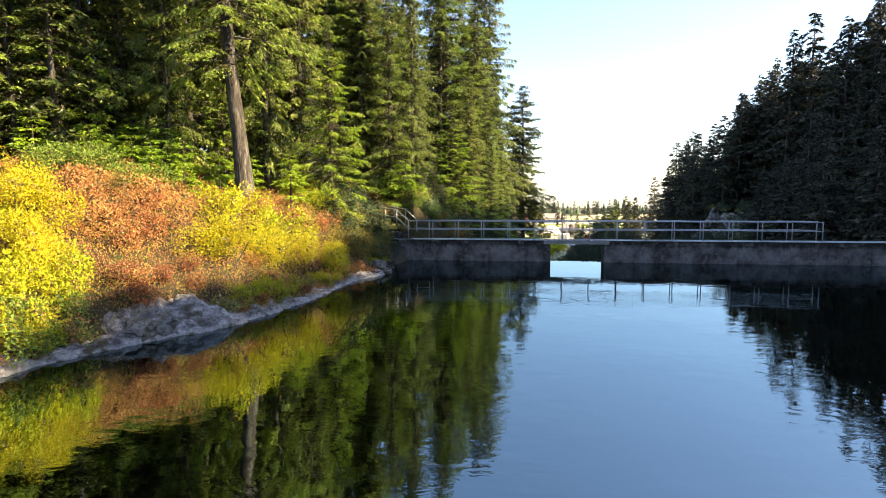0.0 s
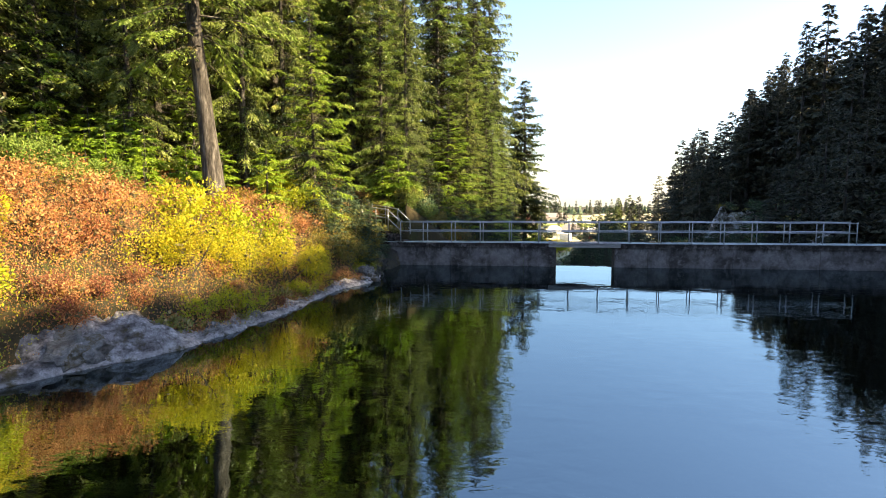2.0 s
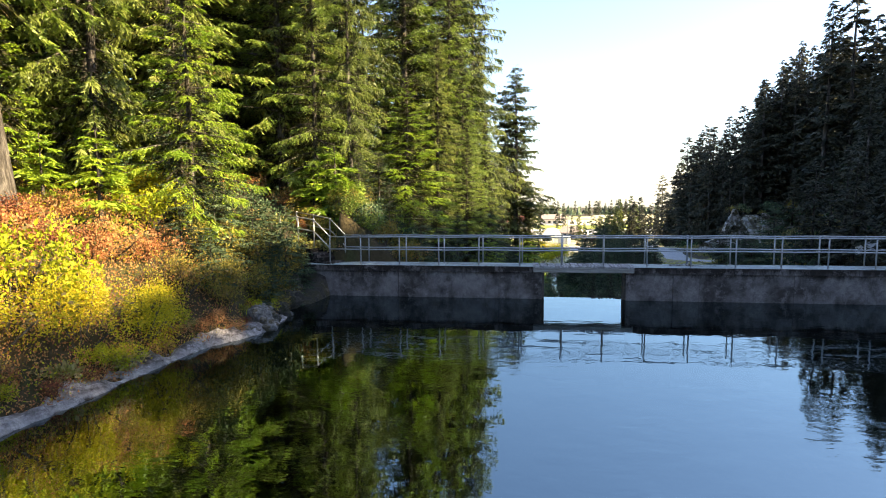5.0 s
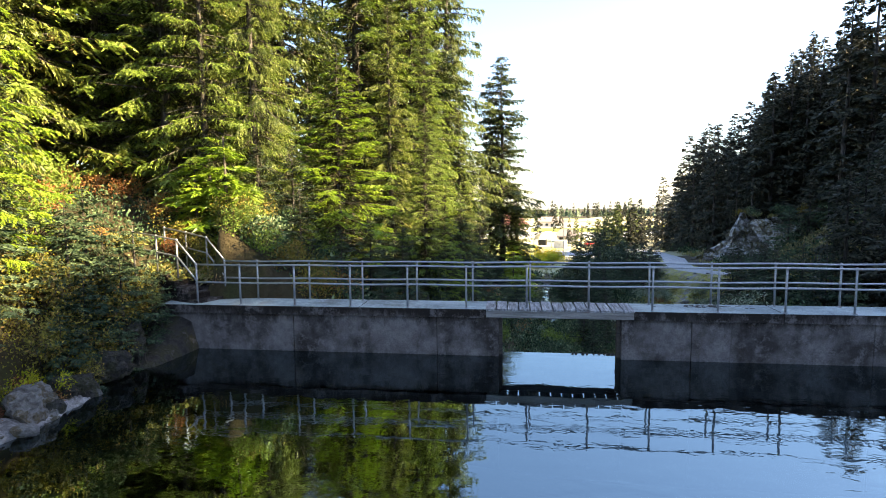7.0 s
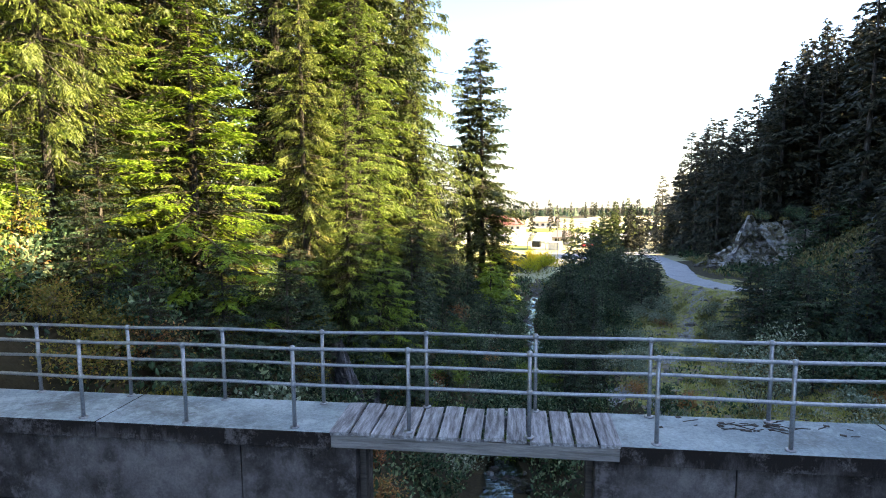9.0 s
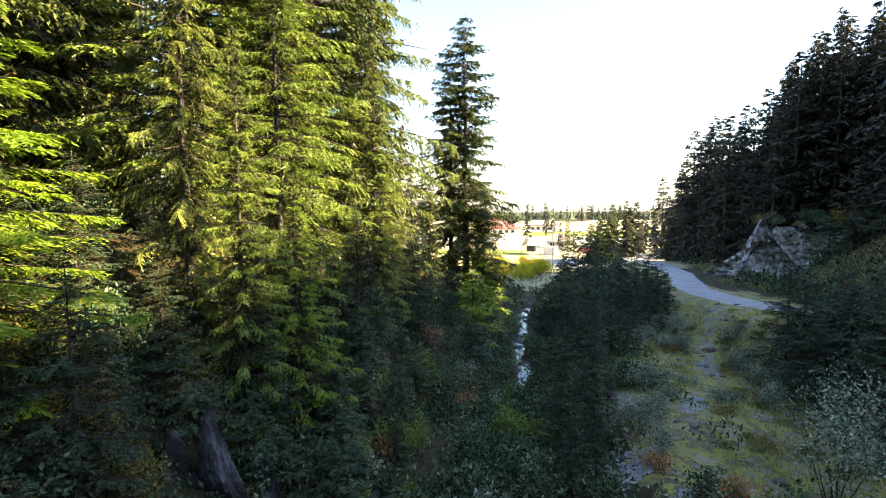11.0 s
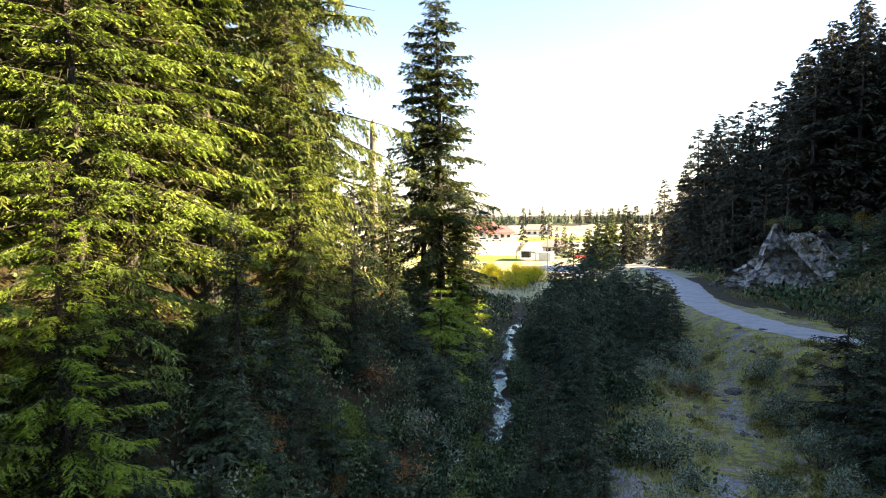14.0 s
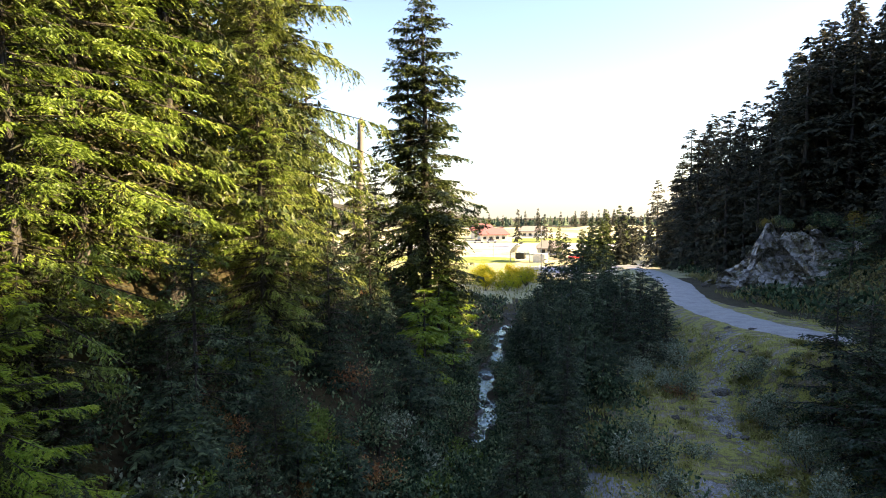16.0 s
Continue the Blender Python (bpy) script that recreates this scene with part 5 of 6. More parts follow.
for x, y, h in ((20.0, 51.8, 4.2), (20.9, 54.5, 4.0), (21.6, 52.6, 4.4), (19.7, 49.4, 3.2), (22.4, 56.5, 4.2), (21.2, 50.2, 4.0), (23.2, 55.0, 4.4)):
    plant("small", x, y, h, 0.95)
for x, y, h, w in ((20.3, 56.0, 5.2, 1.15), (19.5, 53.0, 4.9, 1.2), (18.7, 50.4, 4.0, 1.2), (21.2, 53.4, 5.0, 1.25), (20.4, 50.0, 4.6, 1.2), (22.2, 50.8, 5.0, 1.25), (19.2, 48.4, 3.4, 1.2), (21.6, 56.4, 4.6, 1.2), (20.6, 51.8, 4.6, 1.2)):
    plant("gorge_young", x, y, h, w)
for x, y, h in ((-3.6, 26.6, 1.7), (-3.9, 27.7, 2.1), (-3.8, 28.8, 2.2), (-4.2, 29.9, 2.3), (-4.8, 28.3, 2.6), (-4.9, 26.0, 2.4), (-5.5, 27.1, 2.8), (-3.4, 28.1, 1.3), (-3.5, 29.5, 1.4), (-5.2, 29.4, 2.4), (-4.4, 24.8, 1.8)):
    plant("small", x, y, h, 1.25)
for i in range(30):
    y = rng.uniform(52, 86)
    x = rng.uniform(10.2, 14.5 + 0.13 * (y - 54))
    shrub(["green", "green", "grey"][rng.integers(3)], x, y, rng.uniform(0.6, 1.0))
for i in range(26):
    y = rng.uniform(54, 98)
    x = rng.uniform(10.4, 14.5 + 0.13 * (y - 54))
    if abs(x - creek_x(y)) > 1.4:
        plant("small", x, y, (rng.uniform(2.0, 3.9) + 0.02 * (y - 54)) * float(lerp(y, [54, 66], [0.7, 1.0])) * rng.uniform(0.8, 1.2), rng.uniform(0.7, 1.0))
for i in range(22):
    y = rng.uniform(40, 76)
    x = creek_x(y) - rng.uniform(1.8, 6)
    plant("small", x, y, rng.uniform(1.4, 3.0), rng.uniform(1.1, 1.5))
for x, y, h in ((-11.4, 19.9, 2.2), (-12.8, 20.6, 2.0), (-10.4, 20.6, 1.8), (-13.9, 19.6, 2.4), (-9.2, 24.2, 2.4), (-15.4, 18.4, 2.6), (-10.9, 21.4, 2.8), (-12.0, 21.8, 3.2), (-13.4, 21.6, 3.0), (-9.8, 22.4, 2.4), (-14.8, 20.6, 3.2), (-6.9, 23.6, 2.6), (5.6, 66, 4.5), (6.4, 71, 4), (5.4, 74, 5), (6.6, 77, 4)):
    plant("sapling", x, y, h, 1.1)



def carpet(name, label, n, x0, x1, y0, y1, tall, leaf, mat, keep=None, clump=0.9, slim=0.5, upright=0.4, category="undergrowth"):
    """Low growth over a stretch of ground, in clumps of uneven height."""
    x, y = rng.uniform(x0, x1, n), rng.uniform(y0, y1, n)
    c = np.clip(0.55 + 0.75 * fbm(x * clump, y * clump, 61), 0.05, 1.3)
    ok = rng.random(n) < 0.25 + c
    if keep is not None:
        ok &= keep(x, y)
    x, y, c = x[ok], y[ok], c[ok]
    k = len(x)
    z = land(x, y) + tall * c * rng.uniform(0, 1, k) ** 0.7
    way = unit(rng.normal(0, 1, (k, 3)) * (1 - upright) + np.array([0, 0, 1.6 * upright + 0.1]))
    side = unit(np.cross(way, rng.normal(0, 1, (k, 3)) + np.array([0.6, -0.8, 0.8])))
    ln = leaf * rng.uniform(0.55, 1.4, k)
    tagged(new(name, mesh(name, kites(np.stack([x, y, z], 1), way, side, ln, ln * slim, 0.12), quads(k), mat)), label, category, kind="stuff")


bank_ok = lambda x, y: (shore(y) - x > 0.42 + 1.0 * np.exp(-((y - 12.5) / 1.4) ** 2) + 0.5 * fbm(x, y, 4))
carpet("bank_heath", "rust and red heath covering the bank", 140000, -15, -3.5, 7, 25, 0.7, 0.052, M["leaf_rust"], bank_ok)
carpet("bank_moss", "low green and yellow growth on the bank", 34000, -16, -3, 7, 30, 0.75, 0.056, M["leaf_lime"], lambda x, y: (shore(y) - x > 0.36 + 1.0 * np.exp(-((y - 12.5) / 1.4) ** 2) + 0.3 * fbm(x * 1.3, y * 1.3, 9)), 1.3)
carpet("ramp_growth", "low leafy growth beside the ramp", 26000, -14, 3, 27, 42, 0.7, 0.11, M["leaf_green"], lambda x, y: (x < -3.4 - 0.2 * (30 - y)) | (y > 31.6))
carpet("forest_growth", "undergrowth below the conifers", 30000, -40, 1, 33, 84, 0.8, 0.17, M["leaf_green"], lambda x, y: x < creek_x(y) - 5, 0.6)
carpet("forest_edge_growth", "undergrowth at the forest edge", 14000, -36, -11, 4, 31, 0.8, 0.2, M["leaf_green"], None, 0.6)
carpet("gorge_growth", "dark leafy thicket along the creek", 46000, 0.5, 15, 31.6, 72, 0.9, 0.15, M["leaf_green"], lambda x, y: (np.abs(x - creek_x(y)) > 0.75 + 0.7 * np.exp(-((y - 33) / 7) ** 2)) & ~((x > 11) & (fbm(x * 0.7, y * 0.7, 85) > 0.2)), 0.7)
carpet("gorge_growth_far", "dark leafy thicket along the creek", 14000, 0, 22, 72, 112, 1.1, 0.32, M["leaf_green"], lambda x, y: (np.abs(x - creek_x(y)) > 0.8) & (np.abs(x - road_x(y)) > 3.2), 0.5)
carpet("strip_grass", "dry yellow-green grass beside the track", 70000, 11.5, 27, 36, 84, 0.10, 0.14, M["grass_strip_leaf"], lambda x, y: (np.abs(x - road_x(y)) > 2.9) & ((np.abs(x - track_x(y)) > 0.55) | (rng.random(len(x)) < 0.15)), 0.8, 0.26, 0.7, "grass")
carpet("strip_growth", "grey-green low willow growth", 15000, 13, 30, 33, 78, 0.75, 0.11, M["leaf_grey"], lambda x, y: (np.abs(x - road_x(y)) > 3.4) & (np.abs(x - track_x(y)) > 1.2 + 0.8 * fbm(x, y, 71)) & (fbm(x * 0.6, y * 0.6, 77) > 0.12), 0.8)
carpet("hillside_growth", "dark undergrowth on the shaded hillside", 40000, 26, 60, 30, 150, 1.5, 0.42, M["leaf_green"], lambda x, y: (x > road_x(y) + 3.6) & (x > 28) & ~((x < 41.5) & (y > 87) & (y < 104)), 0.45)
carpet("hillside_brush", "brown and green brush on the slope above the road", 32000, 30, 50, 62, 108, 1.1, 0.24, M["leaf_brush"], lambda x, y: (x > road_x(y) + 3.4) & ~((x < 41) & (y > 90) & (y < 100)), 0.7)
carpet("hillside_grass", "dry grass on the slope above the road", 14000, 28, 50, 60, 112, 0.5, 0.34, M["grass_dry"], lambda x, y: (x > road_x(y) + 2.6) & ~((x < 40) & (y > 91) & (y < 99)), 0.6, 0.2, 0.6, "grass")
carpet("meadow_grass", "rough grass on the valley floor", 9000, -30, 34, 100, 150, 0.6, 0.5, M["grass_dry"], lambda x, y: np.abs(x - road_x(y)) > 3, 0.3, 0.2, 0.6, "grass")

# ---- rocks ----
def rock_mesh(name, seed, mat, rough=0.08, cuts=4, planes=16):
    """An angular stone: flat faces with worn edges."""
    r = np.random.default_rng(seed)
    pn = unit(r.normal(0, 1, (planes, 3)))
    pd = r.uniform(0.62, 1.0, planes)
    bm = bmesh.new()
    bmesh.ops.create_icosphere(bm, subdivisions=cuts, radius=1)
    off = Vector((seed * 3.1, seed * 1.7, seed * 0.9))
    for v in bm.verts:
        n = np.array(v.co.normalized())
        q = pd / np.maximum(pn @ n, 1e-3)
        q = np.sort(q)[:2]
        f = min(q[0] - 0.04 * math.exp(-(q[1] - q[0]) * 14), 1.25)
        v.co = Vector(n * f) * (1 + rough * noise.fractal(Vector(n) * 3 + off, 0.8, 2.1, 4))
    return bm_mesh(name, bm, mat)


ROCKS = [rock_mesh("boulder", k, M["rock"], 0.22, 4) for k in range(4)]
DARKS = [rock_mesh("dark_boulder", k + 9, M["rock_dark"], 0.26, 4) for k in range(3)]
STONES = [rock_mesh("stone", k + 40, M["rock"], 0.1, 2) for k in range(3)] + [rock_mesh("stone", 50, M["rock_dark"], 0.1, 2)]
# wet dark rock; pale bluish veins stand in for facets lit by sky
M["rock_wet_skylit"] = surface("rock_wet_skylit", [(0.40, (0.008, 0.008, 0.009)), (0.52, (0.03, 0.031, 0.035)), (0.60, (0.15, 0.155, 0.18)), (0.66, (0.03, 0.03, 0.035)), (0.78, (0.26, 0.27, 0.31))], 1.8, 9, 0.5, 1.0, 0.1, (1, 1, 0.6), 0.0, 0.5)
WETS = [rock_mesh("wet_rock", k + 60, M["rock_wet_skylit"], 0.13, 4) for k in range(3)]


def boulder(x, y, z, sx, sy, sz, dark=False, label="", turn=None):
    ob = new("boulder" if sx > 0.4 else "stone", STONES[3 if dark else rng.integers(3)] if sx < 0.4 else (DARKS if dark else ROCKS)[rng.integers(3)])
    tagged(ob, label or ("dark mossy boulder" if dark else "pale grey weathered boulder at the waterline"), "boulder", "boulders")
    ob.matrix_basis = pose(x, y, z, rng.uniform(-10, 10), rng.uniform(-10, 10), rng.uniform(0, 360) if turn is None else turn) @ Matrix.Diagonal((sx, sy, sz, 1))
    return ob


for x, y, z, sx, sy, sz, turn in (
    (-6.75, 12.5, 0.18, 1.25, 0.8, 0.6, -48), (-5.75, 13.75, 0.2, 0.9, 0.55, 0.5, -50), (-4.8, 15.2, 0.02, 0.5, 0.35, 0.25, -60), (-2.55, 24.5, 0.06, 0.30, 0.2, 0.14, 0), (-3.1, 25.3, 0.2, 0.6, 0.6, 0.5, 20), (-3.0, 24.3, 0.05, 0.4, 0.3, 0.2, 60),
):
    boulder(x, y, z, sx, sy, sz, False, "", turn)


def shore_ledge():
    """Worn bedrock along the waterline."""
    ys, vs = np.arange(6.5, 26.6, 0.13), np.arange(-0.9, 2.3, 0.13)
    V, F, m = [], [], len(vs)
    for i, y in enumerate(ys):
        t = np.array([shore(y + 0.5) - shore(y - 0.5), 1.0])
        t = t / np.linalg.norm(t)
        nx_, ny_ = -t[1], t[0]
        big = math.exp(-((y - 12.5) / 1.5) ** 2) - 0.4 * float(sstep(y, 23.5, 26.5))
        for v in vs:
            x_, y_ = shore(y) + nx_ * v, y + ny_ * v
            q = Vector((x_ * 1.1, y_ * 1.1, 0.3))
            rough = 0.26 * noise.fractal(q * 1.5, 0.7, 2.2, 6) + 0.07 * (noise.cell(Vector((q.x * 1.7 + q.y * 0.6, q.y * 1.1, 0.2))) - 0.5) + 0.3 * (0.35 - abs(noise.noise(q * 0.8))) * (0.15 + big)
            rise = lerp(v, [-0.9, -0.3, 0, 0.12, 0.5, 1.2, 1.9, 2.3], [-0.7, -0.22, -0.03, 0.09, 0.10 + 0.38 * big, 0.0 + 0.8 * big, -0.1 + 1.0 * big, -0.2 + 0.8 * big])
            V.append((x_, y_, 0.05 * (v > 0) + float(rise) + rough * min(1, 0.35 + abs(v) * 0.9)))
        if i:
            a = (i - 1) * m
            F += [(a + k, a + k + 1, a + m + k + 1, a + m + k) for k in range(m - 1)]
    tagged(new("shore_ledge", mesh("shore_ledge", V, F, M["bedrock"])), "worn grey bedrock ledge along the waterline", "rock", kind="structure")


shore_ledge()
for x, y, z, sx, sy, sz in ((-3.15, 26.3, 0.15, 0.4, 0.5, 0.4), (-3.3, 27.4, 0.2, 0.4, 0.6, 0.5), (-3.5, 28.6, 0.3, 0.4, 0.7, 0.7), (-3.75, 29.6, 0.4, 0.45, 0.6, 0.8), (-2.9, 25.4, 0.1, 0.35, 0.4, 0.3)):
    boulder(x, y, z, sx, sy, sz, True, "dark rock at the end of the dam")
for x, y, z, sx, sy, sz in ((0.2, 40.4, -1.6, 0.9, 0.7, 1.7), (1.2, 40.8, -2.4, 0.8, 0.8, 1.5), (-0.8, 39.8, -1.2, 0.9, 0.7, 1.5), (1.9, 41.2, -3.2, 0.8, 0.7, 1.1), (0.6, 39.0, -2.2, 1.1, 0.9, 1.8)):
    boulder(x, y, z, sx, sy, sz, True, "dark blue-grey cliff rock in the gorge")


for x, y, z, sx, sy, sz in ((2.2, 40.2, -2.2, 0.5, 0.45, 2.0), (1.55, 39.7, -2.2, 0.5, 0.5, 1.8), (2.75, 40.9, -3.0, 0.45, 0.5, 1.7), (2.3, 39.2, -3.6, 0.7, 0.6, 1.3), (3.0, 39.9, -4.1, 0.7, 0.6, 1.3)):
    boulder(x, y, z, sx, sy, sz, True, "tall wet rock face in the gorge, skylit blue put into its colour").data = WETS[int(10 * x) % 3]


# rock outcrop beside the road
def outcrop():
    """Stepped, broken cliff: ledges and cracks at two scales, with one pale leaning slab."""
    n, k = 120, 44
    V = []
    for j in range(k + 1):
        for i in range(n + 1):
            u, v = -0.08 + 1.16 * i / n, j / k
            x, y = 30.6 + 13.4 * u, 97.2 - 8.2 * u
            zt = float(lerp(u, [-0.08, 0, 0.10, 0.18, 0.225, 0.27, 0.30, 0.325, 0.35, 0.37, 0.56, 0.62, 0.88, 1.08], [-5.6, -4.6, -3.4, -2.1, -0.95, 1.0, 0.95, -0.4, -0.6, 0.25, 0.2, -0.5, -0.8, -0.4])) + 0.15 * math.sin(u * 61) + 0.12 * math.sin(u * 23)
            zb = ground(x, y) - 0.7
            back = 3.4 * v ** 1.25 + 0.6 * math.floor(v * 5) / 5
            z = zb + (max(zt, zb + 0.2) - zb) * min(1, v * 1.18) ** 0.85
            px, py = x + 0.52 * back, y + 0.85 * back
            w = Vector((px * 0.9 + z * 0.45, py * 0.9, z * 0.7))
            o = 1.0 * (noise.cell(Vector((w.x * 0.8, w.y * 0.3, w.z * 0.3))) - 0.5) + 0.5 * (noise.cell(w * 1.7) - 0.5) + 0.3 * noise.fractal(w * 1.2, 0.8, 2.1, 4)
            lean = u - (0.13 + 0.15 * v)
            o = o * min(1, 3 * v + 0.2) * (0.6 if abs(lean) < 0.035 else 1.0) + (0.25 if abs(lean) < 0.035 else 0)
            V.append((px - 0.52 * o, py - 0.85 * o, z + 0.22 * o))
    crag = thing("rock_outcrop", "steep broken rock outcrop with a pale slab beside the road", "rock")
    faces = {"rubble_slope": [], "slab": [], "cliff_face": []}
    for j in range(k):
        for i in range(n):
            c = -0.08 + 1.16 * (i + 0.5) / n - (0.13 + 0.15 * (j + 0.5) / k)
            nm = "slab" if abs(c) < 0.034 + 0.012 * math.sin(0.7 * j) + 0.006 * math.sin(2.9 * j) else "rubble_slope" if c < 0 else "cliff_face"
            faces[nm].append((j * (n + 1) + i, j * (n + 1) + i + 1, (j + 1) * (n + 1) + i + 1, (j + 1) * (n + 1) + i))
    for nm, mat, text in (("rubble_slope", M["rock_cliff"], "broken rock rising from the road"), ("slab", M["rock_pale"], "pale leaning slab"), ("cliff_face", M["rock_cliff"], "dark weathered cliff face with pale ledges")):
        used = sorted({v for f in faces[nm] for v in f})
        at = {v: q for q, v in enumerate(used)}
        part(nm, mesh(nm, [V[v] for v in used], [tuple(at[v] for v in f) for f in faces[nm]], mat), crag, text)


outcrop()
for x, y, s_ in ((31.0, 94.6, 0.5), (32.4, 93.2, 0.35), (34.0, 92.6, 0.6), (36.2, 90.4, 0.45), (37.4, 89.2, 0.6), (39.4, 88.0, 0.5), (29.8, 96.4, 0.4), (35.2, 91.2, 0.35)):
    ob = boulder(x, y, ground(x, y) + 0.1, s_ * 1.3, s_, s_ * 0.8, False, "fallen pale rock at the foot of the outcrop")

for x, y, s_ in ((37.5, 97.5, 0.9), (39.4, 96.4, 1.0), (41.0, 95.2, 1.1), (42.6, 94.4, 1.2), (44.0, 93.6, 1.2), (36.4, 98.6, 0.8), (40.4, 97.4, 1.2), (38.4, 99.0, 1.1), (43.4, 96.0, 1.3)):
    shrub(["olive", "green", "heath"][rng.integers(3)], x, y, s_, sink=ground(x, y) - 0.25)
# road and track
ry = np.concatenate([np.linspace(57.2, 70, 30), np.linspace(71, 160, 50)])
RV, RF = [], []
for i, y in enumerate(ry):
    t = np.array([road_x(y + 0.6) - road_x(y - 0.6), 1.2])
    t = t / np.linalg.norm(t)
    nrm = np.array([t[1], -t[0]])
    for k in range(7):
        w = (k / 6 - 0.5) * (3.9 + 0.25 * math.sin(y * 1.7) + 0.2 * math.sin(y * 0.6 + k))
        x, yy = road_x(y) + nrm[0] * w, y + nrm[1] * w
        RV.append((x, yy, max(ground(x, yy), float(road_z(yy)) - 0.05) + 0.06 * (1 - abs(k / 3 - 1)) - (0.12 if k in (0, 6) else -0.02)))
    if i:
        RF += [((i - 1) * 7 + k, (i - 1) * 7 + k + 1, i * 7 + k + 1, i * 7 + k) for k in range(6)]
tagged(new("road", mesh("road", RV, RF, M["gravel"], True)), "pale gravel road curving along the hillside", "road", kind="structure")

# creek with stones
cy_ = np.linspace(31.2, 92, 130)
CV, CF = [], []
for i, y in enumerate(cy_):
    wv_ = 0.42 + 0.75 * math.exp(-((y - 33) / 7) ** 2) + 0.13 * math.sin(y * 0.9) + 0.12 * math.sin(y * 2.3)
    for k in range(5):
        x = creek_x(y) + (k / 4 - 0.5) * 2 * wv_
        CV.append((x, y, creek_z(y) + 0.10 + 0.03 * math.sin(3.1 * y + k) + 0.04 * math.sin(y * 1.3)))
    if i:
        CF += [((i - 1) * 5 + k, (i - 1) * 5 + k + 1, i * 5 + k + 1, i * 5 + k) for k in range(4)]
M["creek"] = water_mat("creek", (0.5, 0.5, 0.45), 1.0, 5.0, 0.10, 1.9)
tagged(new("creek", mesh("creek", CV, CF, M["creek"], True)), "shallow creek running over stones", "creek", kind="structure")
for i in range(110):
    y = rng.uniform(32, 100)
    x = creek_x(y) + rng.normal(0, 0.6)
    s = rng.uniform(0.1, 0.32)
    boulder(x, y, creek_z(y) + 0.04, s * rng.uniform(0.8, 1.5), s * rng.uniform(0.8, 1.5), s * 0.7, rng.random() < 0.4, "rounded stone in the creek bed")
def pebbles(name, label, n, centre, wide, y0, y1, s0, s1):
    r = np.random.default_rng(77)
    y = r.uniform(y0, y1, n)
    x = centre(y) + r.normal(0, wide, n)
    keep = fbm(x * 1.1, y * 0.8, 93) > 0.08
    x, y = x[keep], y[keep]
    k = len(x)
    s = r.uniform(s0, s1, (k, 1)) * r.uniform(0.6, 1.3, (k, 3)) * np.array([1, 1, 0.6])
    o = np.array([(1, 0, 0), (0, 1, 0), (-1, 0, 0), (0, -1, 0), (0, 0, 1), (0, 0, -1)])
    V = o[None] * s[:, None, :] + r.normal(0, 0.012, (k, 6, 3)) + np.stack([x, y, land(x, y) + 0.01], 1)[:, None, :]
    f = np.array([(0, 1, 4), (1, 2, 4), (2, 3, 4), (3, 0, 4)])
    F = (f[None] + 6 * np.arange(k)[:, None, None]).reshape(-1, 3)
    tagged(new(name, mesh(name, V.reshape(-1, 3), F, M["gravel"])), label, "gravel", kind="stuff")


pebbles("track_gravel", "loose pale gravel along the grass track", 5200, track_x, 0.3, 42, 67, 0.025, 0.06)
pebbles("bank_gravel", "loose gravel on the bank below the track", 5000, lambda y: 12.0 + 0.05 * (y - 45), 0.5, 41, 54, 0.03, 0.08)
for i in range(90):
    y = 31.6 + 14 * rng.random() ** 1.4
    s = rng.uniform(0.08, 0.26)
    boulder(creek_x(y) + rng.normal(0, 0.75), y, creek_z(y) + 0.08, s * rng.uniform(0.8, 1.5), s, s * 0.7, rng.random() < 0.6, "wet dark stone in the creek bed")
for i in range(60):
    y = rng.uniform(42, 68)
    x = track_x(y) + rng.normal(0, 1.3)
    s = rng.uniform(0.06, 0.2)
    boulder(x, y, ground(x, y), s, s * 1.2, s * 0.5, False, "pale stone lying on the grass track")
boulder(18.9, 61.2, ground(18.9, 61.2), 0.55, 0.4, 0.2, False, "flat pale stone on the grass track")


# ---- far meadow: lodge, lift station, poles ----
def lodge(x, y, w, d, h, roof_h, roof, label, turn=0, rows=1):
    g = thing("lodge", label, "building", "lodges")
    z = ground(x, y)
    part("wall", box_mesh("lodge_wall", (w, d, h), M["wall_white"], 0.05, (0, 0, h / 2)), g)
    V = [(-w / 2 - 1, -d / 2 - 1, h - 0.2), (w / 2 + 1, -d / 2 - 1, h - 0.2), (w / 2 + 1, d / 2 + 1, h - 0.2), (-w / 2 - 1, d / 2 + 1, h - 0.2), (-w / 2 + 1, 0, h + roof_h), (w / 2 - 1, 0, h + roof_h)]
    V += [(a, b, c - 0.35) for a, b, c in V]
    F = [(0, 1, 5, 4), (2, 3, 4, 5), (0, 4, 3), (1, 2, 5), (6, 9, 8, 7), (0, 6, 7, 1), (1, 7, 8, 2), (2, 8, 9, 3), (3, 9, 6, 0)]
    part("roof", mesh("lodge_roof", V, F, roof), g, "coloured metal roof")
    for r_ in range(rows):
        for k in range(int(w / 2.6)):
            wx = -w / 2 + 1.6 + 2.6 * k
            if wx > w / 2 - 1:
                break
            win = part("window", WIN_FRAME, g, loc=(wx, -d / 2 - 0.03, 1.3 + 2.4 * r_))
            part("pane", WIN_PANE, win)
    g.matrix_basis = pose(x, y, z - 0.1, 0, 0, turn)
    return g


WIN_FRAME = box_mesh("window_frame", (1.5, 0.1, 1.3), M["wall_white"], 0.02)
WIN_PANE = box_mesh("window_pane", (1.3, 0.1, 1.1), M["dark_glass"], 0.01, (0, -0.03, 0))
lodge(3.8, 270, 11, 7, 3.0, 2.2, M["roof_red"], "white lodge with a red metal roof beyond the meadow", 14, 1)
lodge(-1.0, 284, 9, 7, 4.2, 2.4, M["roof_red"], "second white lodge with a dark red roof", 8, 2)
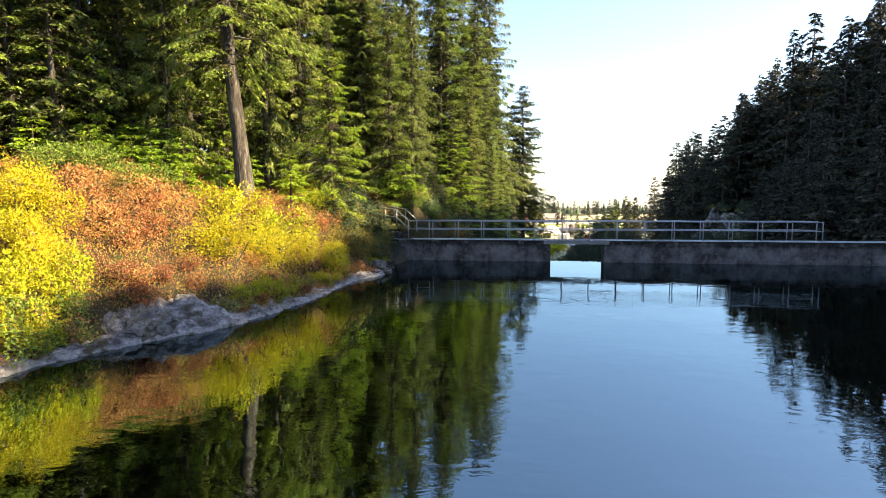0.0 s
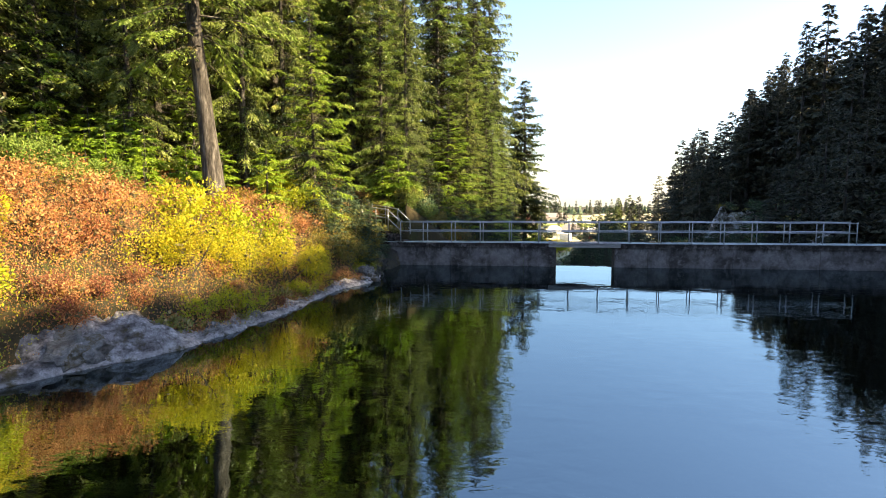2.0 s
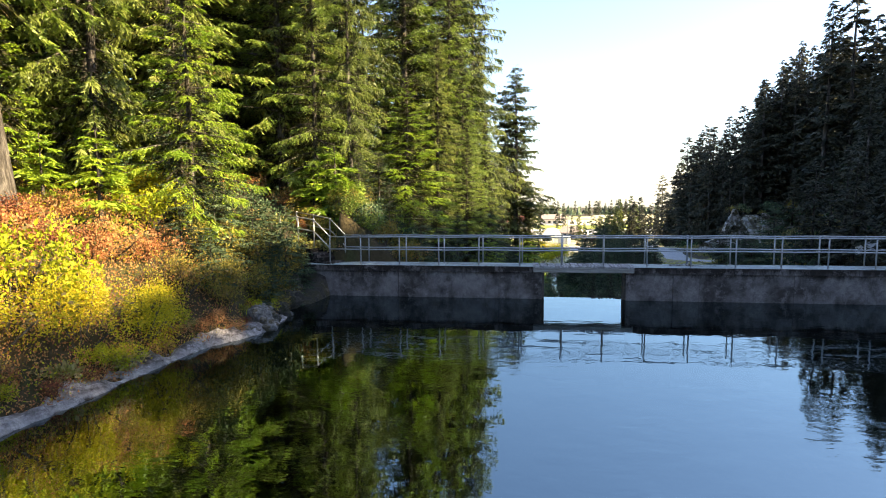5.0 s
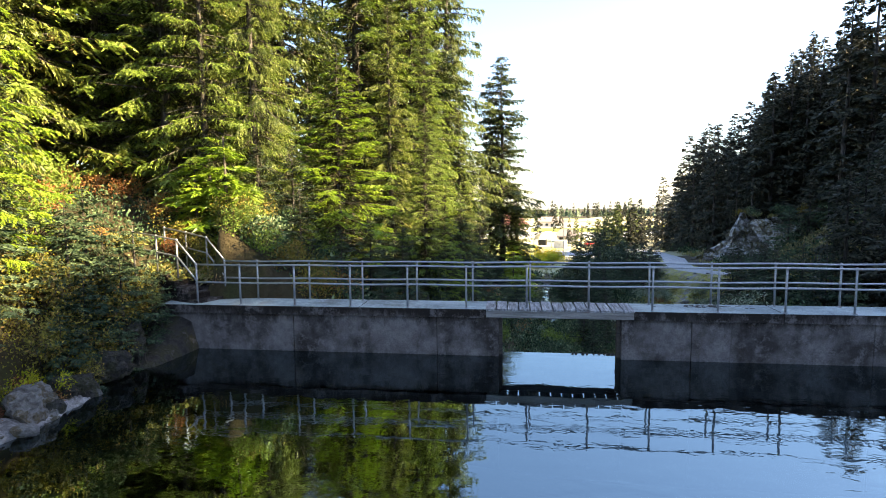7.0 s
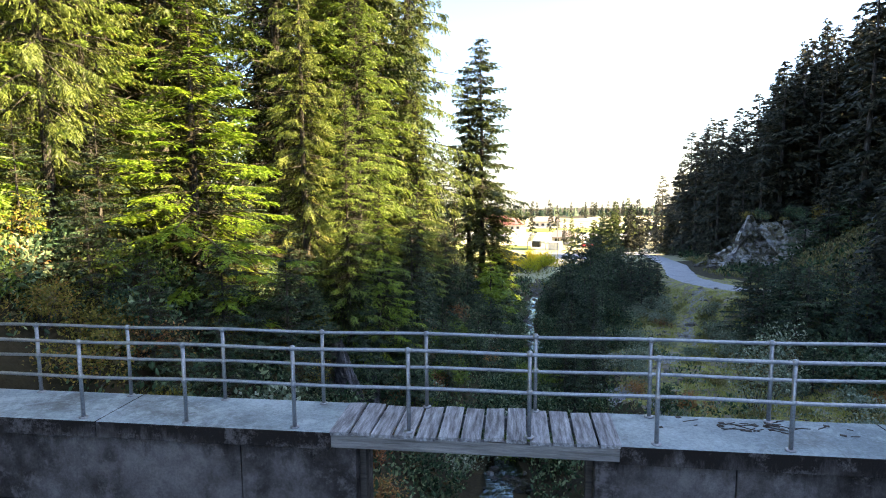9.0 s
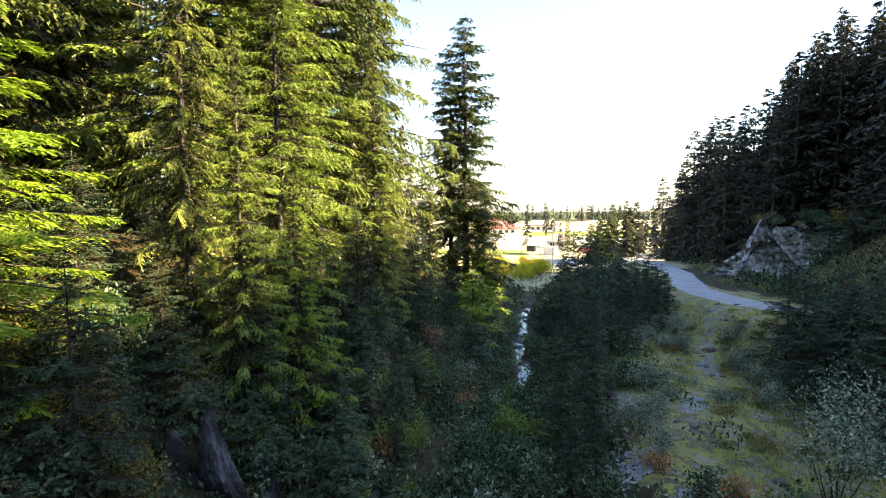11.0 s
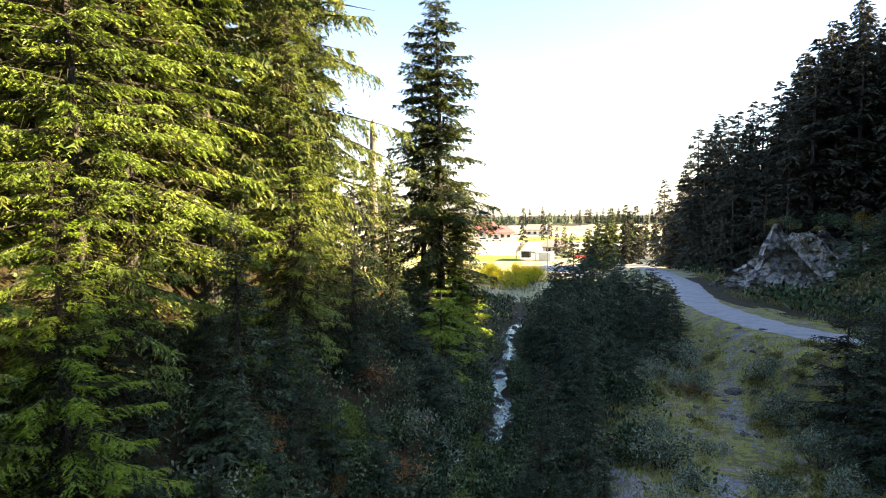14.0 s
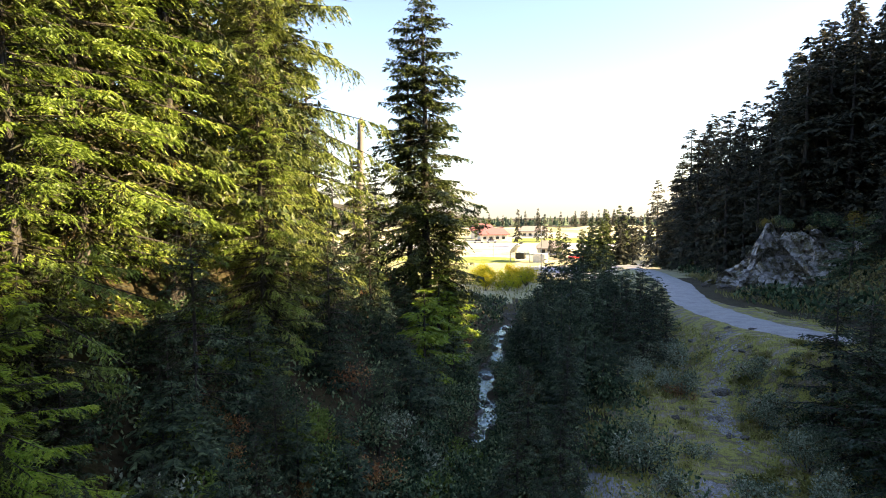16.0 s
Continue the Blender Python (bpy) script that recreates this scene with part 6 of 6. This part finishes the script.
lodge(22.5, 205, 7, 5, 2.4, 1.8, M["roof_grey"], "low brown-roofed chalet behind conifers", -10, 1)
lodge(22, 300, 12, 8, 3.0, 2.0, M["roof_grey"], "long low pale building past the meadow", 0, 1)

lift = thing("lift_station", "white arched lift station shelter on posts", "lift station")
LV, LF = [], []
for i in range(13):
    a = math.pi * i / 12
    for k, rr in ((0, 2.6), (1, 2.6), (1, 2.45), (0, 2.45)):
        LV.append((rr * math.cos(a), k * 6.5, 2.2 + 0.85 * rr * math.sin(a)))
    if i:
        b = 4 * i
        LF += [(b - 4 + j, b - 4 + (j + 1) % 4, b + (j + 1) % 4, b + j) for j in range(4)]
part("canopy", mesh("canopy", LV, LF, M["fabric_white"], True), lift, "white arched canopy")
for px, py in ((-2.5, 0.2), (2.5, 0.2), (-2.5, 6.3), (2.5, 6.3)):
    part("post", mesh("lift_post", *tube([(0, 0, -0.3), (0, 0, 2.3)], 0.12, 8), M["galvanised"]), lift, loc=(px, py, 0))
part("hut", box_mesh("hut", (3.0, 3.2, 2.2), M["wall_white"], 0.04, (4.6, 2.5, 1.1)), lift)
part("cabin", box_mesh("cabin", (2.2, 1.8, 1.6), M["dark_glass"], 0.1, (-0.6, 2.6, 1.5)), lift)
lift.matrix_basis = pose(13.0, 178, ground(13, 178), 0, 0, -18)


def pole(x, y, h, label):
    g = thing("light_pole", label, "pole", "poles", at=(x, y, ground(x, y)))
    part("shaft", mesh("shaft", *tube([(0, 0, -0.3), (0, 0, h)], [0.11, 0.07], 8), M["galvanised"]), g)
    part("lamp_head", box_mesh("lamp_head", (0.5, 0.25, 0.14), M["galvanised"], 0.02, (0.2, 0, h)), g)


pole(16.6, 150, 9, "slim metal pole beside the meadow")
pole(6.0, 196, 6, "slim metal pole at the lift station")


def car(x, y, turn, paint_mat, label):
    g = thing("car", label, "car", "parked cars")
    bm = bmesh.new()
    box_bm(bm, -2.1, 2.1, -0.85, 0.85, 0.3, 0.85, 0.12)
    part("body", bm_mesh("car_body", bm, paint_mat), g)
    bm = bmesh.new()
    box_bm(bm, -1.3, 1.0, -0.75, 0.75, 0.8, 1.42, 0.2)
    part("cabin", bm_mesh("car_cabin", bm, M["dark_glass"]), g, "dark glazed cabin")
    for px in (-1.3, 1.3):
        for py in (-0.82, 0.82):
            part("wheel", mesh("wheel", *tube([(0, -0.1, 0), (0, 0.1, 0)], 0.32, 14), M["rubber"]), g, loc=(px, py, 0.32))
    g.matrix_basis = pose(x, y, ground(x, y), 0, 0, turn)


car(28.2, 190, 20, M["paint_red"], "small red car parked by the meadow")
car(-1, 252, 5, M["paint_pale"], "pale car parked in front of the lodge")
car(4, 254, 0, M["paint_pale"], "pale car parked in front of the lodge")
